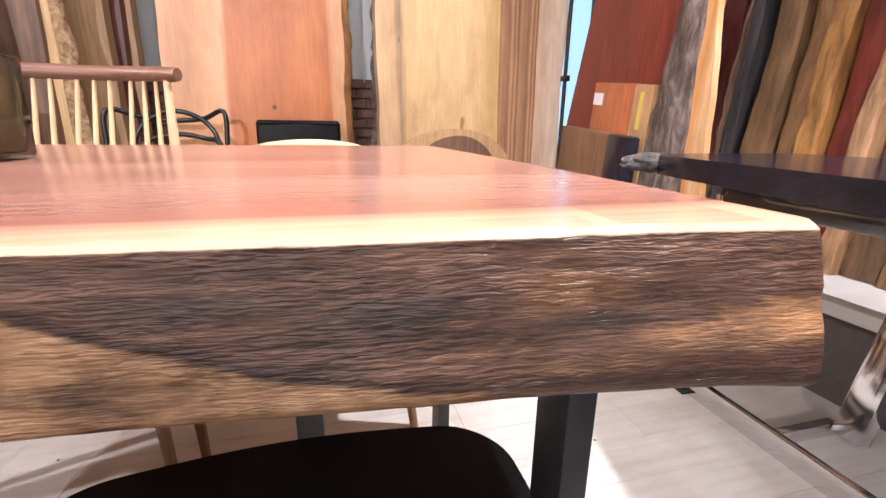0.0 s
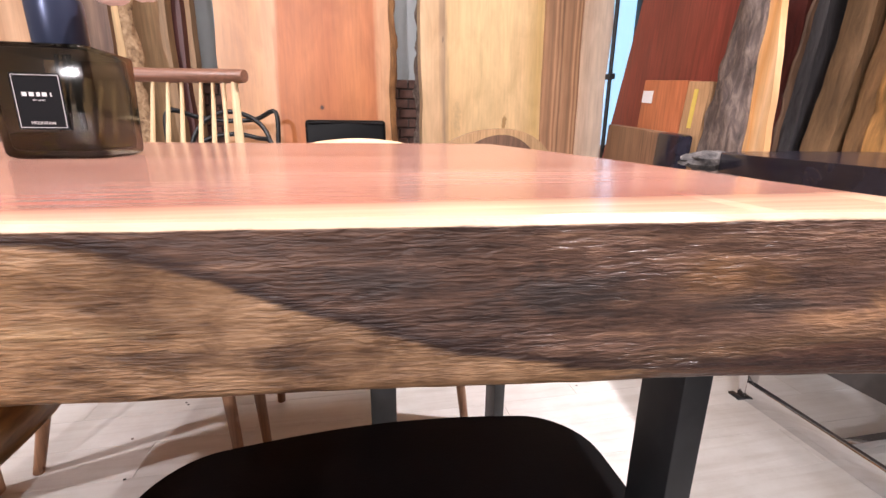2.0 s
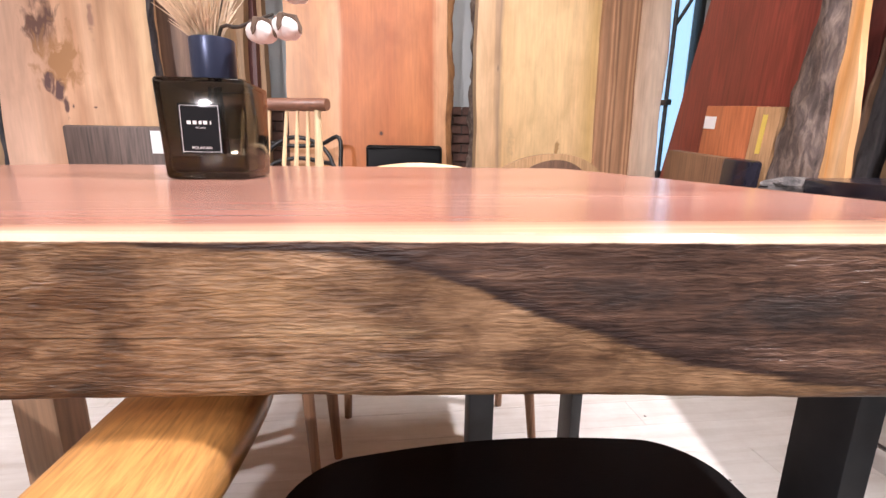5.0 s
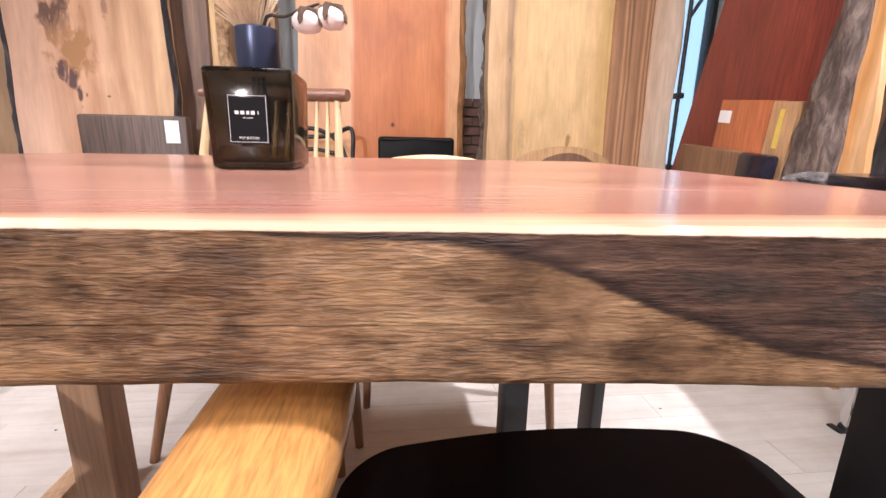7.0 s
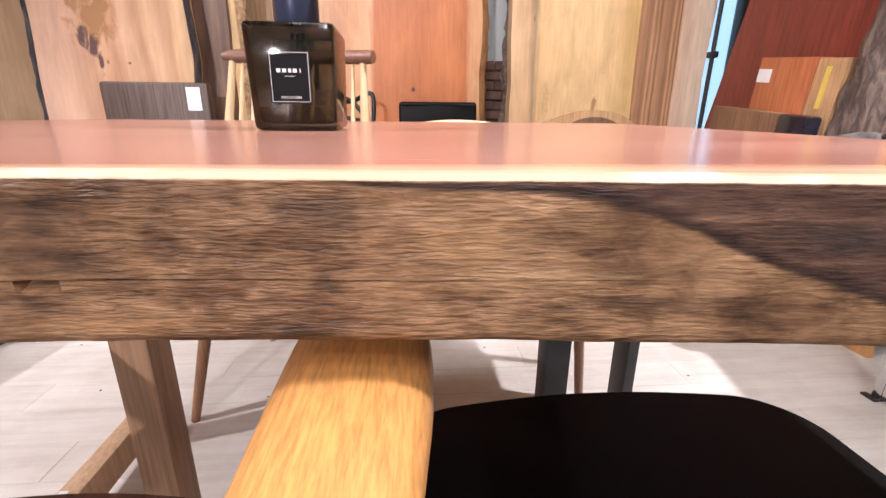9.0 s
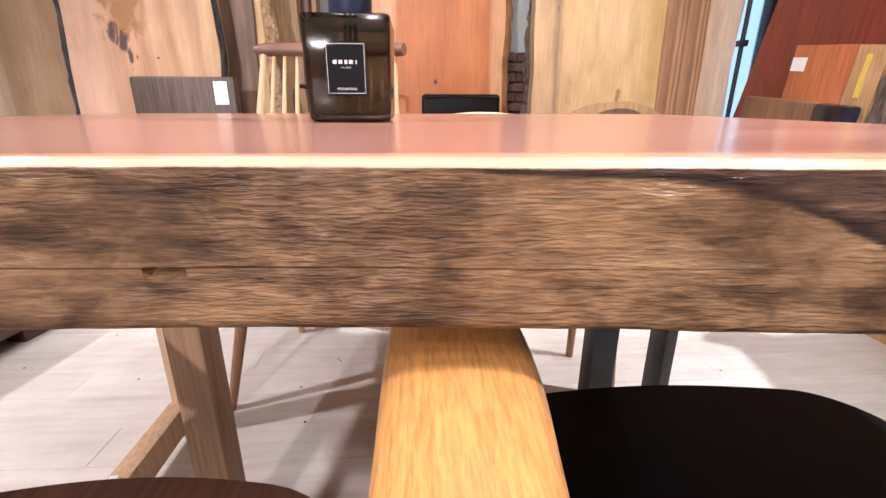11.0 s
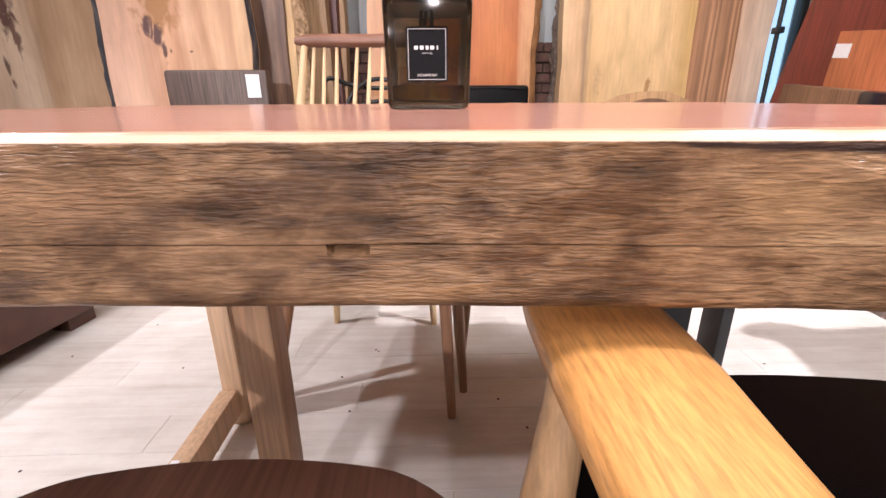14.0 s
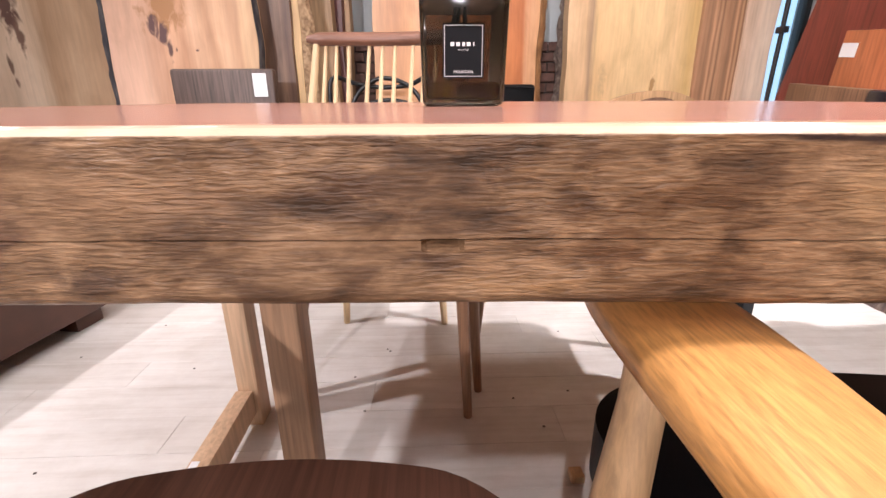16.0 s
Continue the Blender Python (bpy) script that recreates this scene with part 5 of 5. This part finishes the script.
under(part("burl_end", bm, bark("dark_burl_bark", (0.02, 0.018, 0.02), (0.075, 0.065, 0.062), (0.25, 0.22, 0.20), 34, 0.9, 1.0), None, "weathered grey burl end"), T2)
under(part("apron", box(1.397, 1.82, -0.5, 1.03, 0.600, 0.6555, 0.002), plain("dark_glossy_apron", (0.045, 0.042, 0.042), 0.09, 0, 0.2, 10, spec=1.0), None, "dark glossy apron"), T2)
# flat chrome tube lying on edge, a cross tube and the leaning legs
under(part("foot_bar", box(1.545, 1.567, -0.6, 1.165, 0.001, 0.060, 0.002), M_CHROME, None, "flat chrome floor tube"), T2)
under(part("foot_plate", box(1.530, 1.548, 1.1655, 1.205, 0.0, 0.006, 0.001), M_STEEL, None, "black levelling foot"), T2)
under(part("end_tube", box(1.545, 1.585, 1.1655, 1.190, 0.006, 0.600, 0.002), M_CHROME), T2)
under(part("cross_bar", box(1.568, 1.790, 0.925, 0.947, 0.012, 0.034, 0.002), M_CHROME), T2)
lean = Matrix.Translation((1.785, 0.90, 0)) @ Matrix.Rotation(radians(14), 4, "Y") @ Matrix.Translation((-1.785, -0.90, 0))
under(part("chrome_leg", box(1.765, 1.815, 0.860, 0.9245, 0.010, 0.590, 0.002, m=lean), M_CHROME), T2)

# ---------------------------------------------------------------- furniture further off
def wire_chair():
    ch = thing("wire_chair", "black moulded chair with looping open back", "chair", (-0.10, 2.25, 0))
    loops = [
        [(-0.335, 2.40, 0.45), (-0.345, 2.43, 0.66), (-0.335, 2.45, 0.812), (-0.23, 2.50, 0.79), (-0.11, 2.52, 0.775), (0.02, 2.50, 0.785), (0.115, 2.45, 0.815), (0.118, 2.43, 0.66), (0.11, 2.40, 0.45)],
        [(-0.30, 2.42, 0.44), (-0.25, 2.47, 0.70), (-0.16, 2.50, 0.80), (-0.06, 2.51, 0.812), (0.04, 2.48, 0.76), (0.085, 2.44, 0.66), (0.08, 2.40, 0.44)],
        [(-0.32, 2.40, 0.46), (-0.24, 2.47, 0.66), (-0.11, 2.50, 0.715), (0.02, 2.48, 0.70), (0.095, 2.43, 0.665), (0.10, 2.40, 0.45)],
    ]
    for c in loops:
        under(part("back_loop", tube(curve_points(c, 40), 0.0105, 10), M_BLACKTUBE), ch)
    under(part("seat", prism(seat_outline(-0.34, 0.115, 2.02, 2.44, 0.06, 0.0), 0.44, 0.462, 0.008, 3), M_BLACKTUBE), ch)
    for x, y in ((-0.31, 2.06), (0.085, 2.06), (-0.31, 2.42), (0.085, 2.42)):
        under(part("leg", tube([(x, y, 0.442), (x * 1.03, y, 0.0)], [0.013, 0.010]), M_BLACKTUBE), ch)


def leather_chair():
    ch = thing("leather_chair", "chair with a padded black leather back", "chair", (0.43, 2.25, 0))
    bm = box(0.240, 0.615, 2.445, 2.490, 0.50, 0.785, 0.018, 4)
    for v in bm.verts:
        v.co.y += 0.10 * (v.co.x - 0.43) ** 2 * -4
        v.co.y += 0.06 * (v.co.z - 0.5)
    under(part("backrest", bm, M_LEATHER, None, "padded black leather back"), ch)
    under(part("seam", tube(curve_points([(0.252, 2.435, 0.768), (0.43, 2.452, 0.772), (0.603, 2.435, 0.768)], 10), 0.003, 6), M_LEATHER), ch)
    under(part("seat", prism(seat_outline(0.235, 0.62, 2.02, 2.43, 0.05, 0.0), 0.42, 0.47, 0.018, 4), M_LEATHER), ch)
    for x, y in ((0.26, 2.05), (0.59, 2.05), (0.26, 2.44), (0.59, 2.44)):
        under(part("leg", tube([(x, y, 0.50 if y > 2.3 else 0.421), (x, y, 0.0)], [0.014, 0.011]), M_STEEL), ch)


def round_back_chair():
    ch = thing("round_back_chair", "pale oak chair with a curved top rail", "chair", (0.48, 1.98, 0))
    pts = curve_points([(0.23, 1.95, 0.640), (0.30, 2.05, 0.676), (0.40, 2.10, 0.690), (0.48, 2.115, 0.693), (0.56, 2.10, 0.690), (0.66, 2.05, 0.676), (0.73, 1.95, 0.640)], 24)
    under(part("top_rail", tube(pts, [0.010] + [0.017] * 23 + [0.010], 12), M_ASH, None, "curved pale oak rail"), ch)
    under(part("seat", prism(seat_outline(0.26, 0.70, 1.70, 2.10, 0.10, 0.0), 0.42, 0.45, 0.012, 3), M_ASH), ch)
    for x, y, z in ((0.30, 1.75, 0.421), (0.66, 1.75, 0.421), (0.29, 2.04, 0.672), (0.67, 2.04, 0.672)):
        under(part("leg", tube([(x, y, z), (x, y, 0.0)], [0.014, 0.011]), M_ASH), ch)


wire_chair()
leather_chair()
round_back_chair()

# low brown chest, lifted on block feet
chest = thing("low_chest", "low dark brown wooden chest on block feet", "chest", (-1.5, 1.6, 0))
turn = Matrix.Translation((-1.03, 1.60, 0)) @ Matrix.Rotation(radians(-8), 4, "Z")
under(part("body", box(-0.75, 0.0, -0.75, 0.12, 0.055, 0.42, 0.006, m=turn), M_BOX), chest)
for x, y in ((-0.10, -0.02), (-0.72, -0.02), (-0.10, -0.70), (-0.72, -0.70)):
    under(part("foot", box(x, x + 0.07, y, y + 0.10, 0.0, 0.055, 0.003, m=turn), M_BOX), chest)

# slim black post in front of the window
post = thing("steel_post", "slim black steel post beside the window", "post", (1.84, 2.52, 0))
under(part("shaft", tube([(1.862, 2.60, 0.0), (1.862, 2.60, 2.3)], 0.011, 12), M_STEEL), post)
under(part("clamp", box(1.845, 1.88, 2.575, 2.625, 1.02, 1.05, 0.004), M_STEEL), post)
under(part("brace", tube([(1.862, 2.60, 1.42), (1.99, 2.62, 1.62)], 0.010, 10), M_STEEL), post)

chip = tagged(part("wood_offcut", box(0.375, 0.402, 0.925, 0.953, 0.0, 0.018, 0.002), M_OAKZ), "small pale wood offcut lying on the floor", "offcut")

# dark filled nail holes in the planks
HOLE = bpy.data.meshes.new("nail_hole")
bm = bmesh.new()
bmesh.ops.create_cone(bm, cap_ends=True, segments=10, radius1=0.0035, radius2=0.0030, depth=0.0006)
bm.to_mesh(HOLE)
bm.free()
HOLE.materials.append(M_STEM)
for x, y in ((-0.023, 1.426), (-0.065, 1.159), (-0.945, 1.433), (-0.577, 1.360), (1.158, 1.055), (-0.722, 0.997), (0.458, 1.216), (0.309, 1.192), (0.362, 1.088), (-0.032, 1.437), (-0.110, 1.300), (1.10, 1.32), (-0.80, 1.62), (0.52, 1.52)):
    h = new("nail_hole", HOLE)
    h.location = (x, y, 0.0006)
    h.parent = floor

# lamps under the ceiling; the flat panels are added housings for the fill
for x, y, w, dd, watts in FILL_PANELS:
    lp = thing("added_fill_panel", "flat white ceiling panel added for unseen fill light", "ceiling light", (x, y, CEIL - 0.02), "ceiling lights")
    under(part("frame", box(x - w / 2 - 0.02, x + w / 2 + 0.02, y - dd / 2 - 0.02, y + dd / 2 + 0.02, CEIL - 0.022, CEIL - 0.001, 0.003), M_WHITE), lp)
for eye, target, watts, cone in SPOTS:
    e, t = Vector(eye), Vector(target)
    d = (t - e).normalized()
    lp = thing("track_spotlight", "small black ceiling spotlight", "spotlight", eye, "track spotlights")
    under(part("housing", tube([e - d * 0.10, e - d * 0.012], 0.032, 16), M_STEEL), lp)
    under(part("bracket", tube([e - d * 0.09, (e.x, e.y, CEIL)], 0.008, 8), M_STEEL), lp)

# ---------------------------------------------------------------- bricks and floor planks
def shared_box(name, w, d, h, bevel, mat):
    bm = box(-w / 2, w / 2, -d / 2, d / 2, -h / 2, h / 2, bevel, 1)
    me = bpy.data.meshes.new(name)
    bm.to_mesh(me)
    bm.free()
    me.materials.append(mat)
    return me


plinth = tagged(part("brick_plinth", box(-0.35, 1.80, Y1 - 0.05, Y1 - 0.001, 0, 1.0), M_MORTAR, None, "", False), "low dark red brick facing on the wall", "brick wall", "", "structure")
BRICK = shared_box("brick", 0.098, 0.03, 0.047, 0.003, M_BRICK)
rnd = random.Random(8)
for j in range(6, 19):
    for x0, x1 in ((-0.34, -0.05), (0.62, 0.98)):
        x = x0 + (0.052 if j % 2 else 0.0)
        while x < x1:
            b = new("brick", BRICK)
            b.location = (x, Y1 - 0.052 - rnd.uniform(0, 0.004), 0.028 + j * 0.0535)
            b.parent = plinth
            x += 0.105
PW, PL = 0.12, 0.90
PLANK = shared_box("plank", PL - 0.0007, PW - 0.0007, 0.012, 0.0004, M_FLOOR)
far = bmesh.new()
count = 0
jn = int((Y1 - Y0) / PW) + 1
for j in range(jn):
    y = Y0 + (j + 0.5) * PW
    off = (0.0, 0.45, 0.22, 0.67)[j % 4]
    x = X0 - off
    while x < X1:
        cx = x + PL / 2
        if -1.9 < cx < 2.3 and 0.3 < y < 2.6 and count < 300:
            p = new("plank", PLANK)
            p.location = (cx, y, -0.006 + rnd.uniform(-0.0003, 0.0003))
            p.parent = floor
            count += 1
        else:
            a, b = max(x, X0), min(x + PL - 0.0025, X1)
            if b - a > 0.01:
                box(a, b, y - PW / 2 + 0.00125, y + PW / 2 - 0.00125, -0.012, 0.0, bm=far)
        x += PL
tagged(under(part("plank_rest", far, M_FLOOR, None, "", False), floor), kind="stuff")
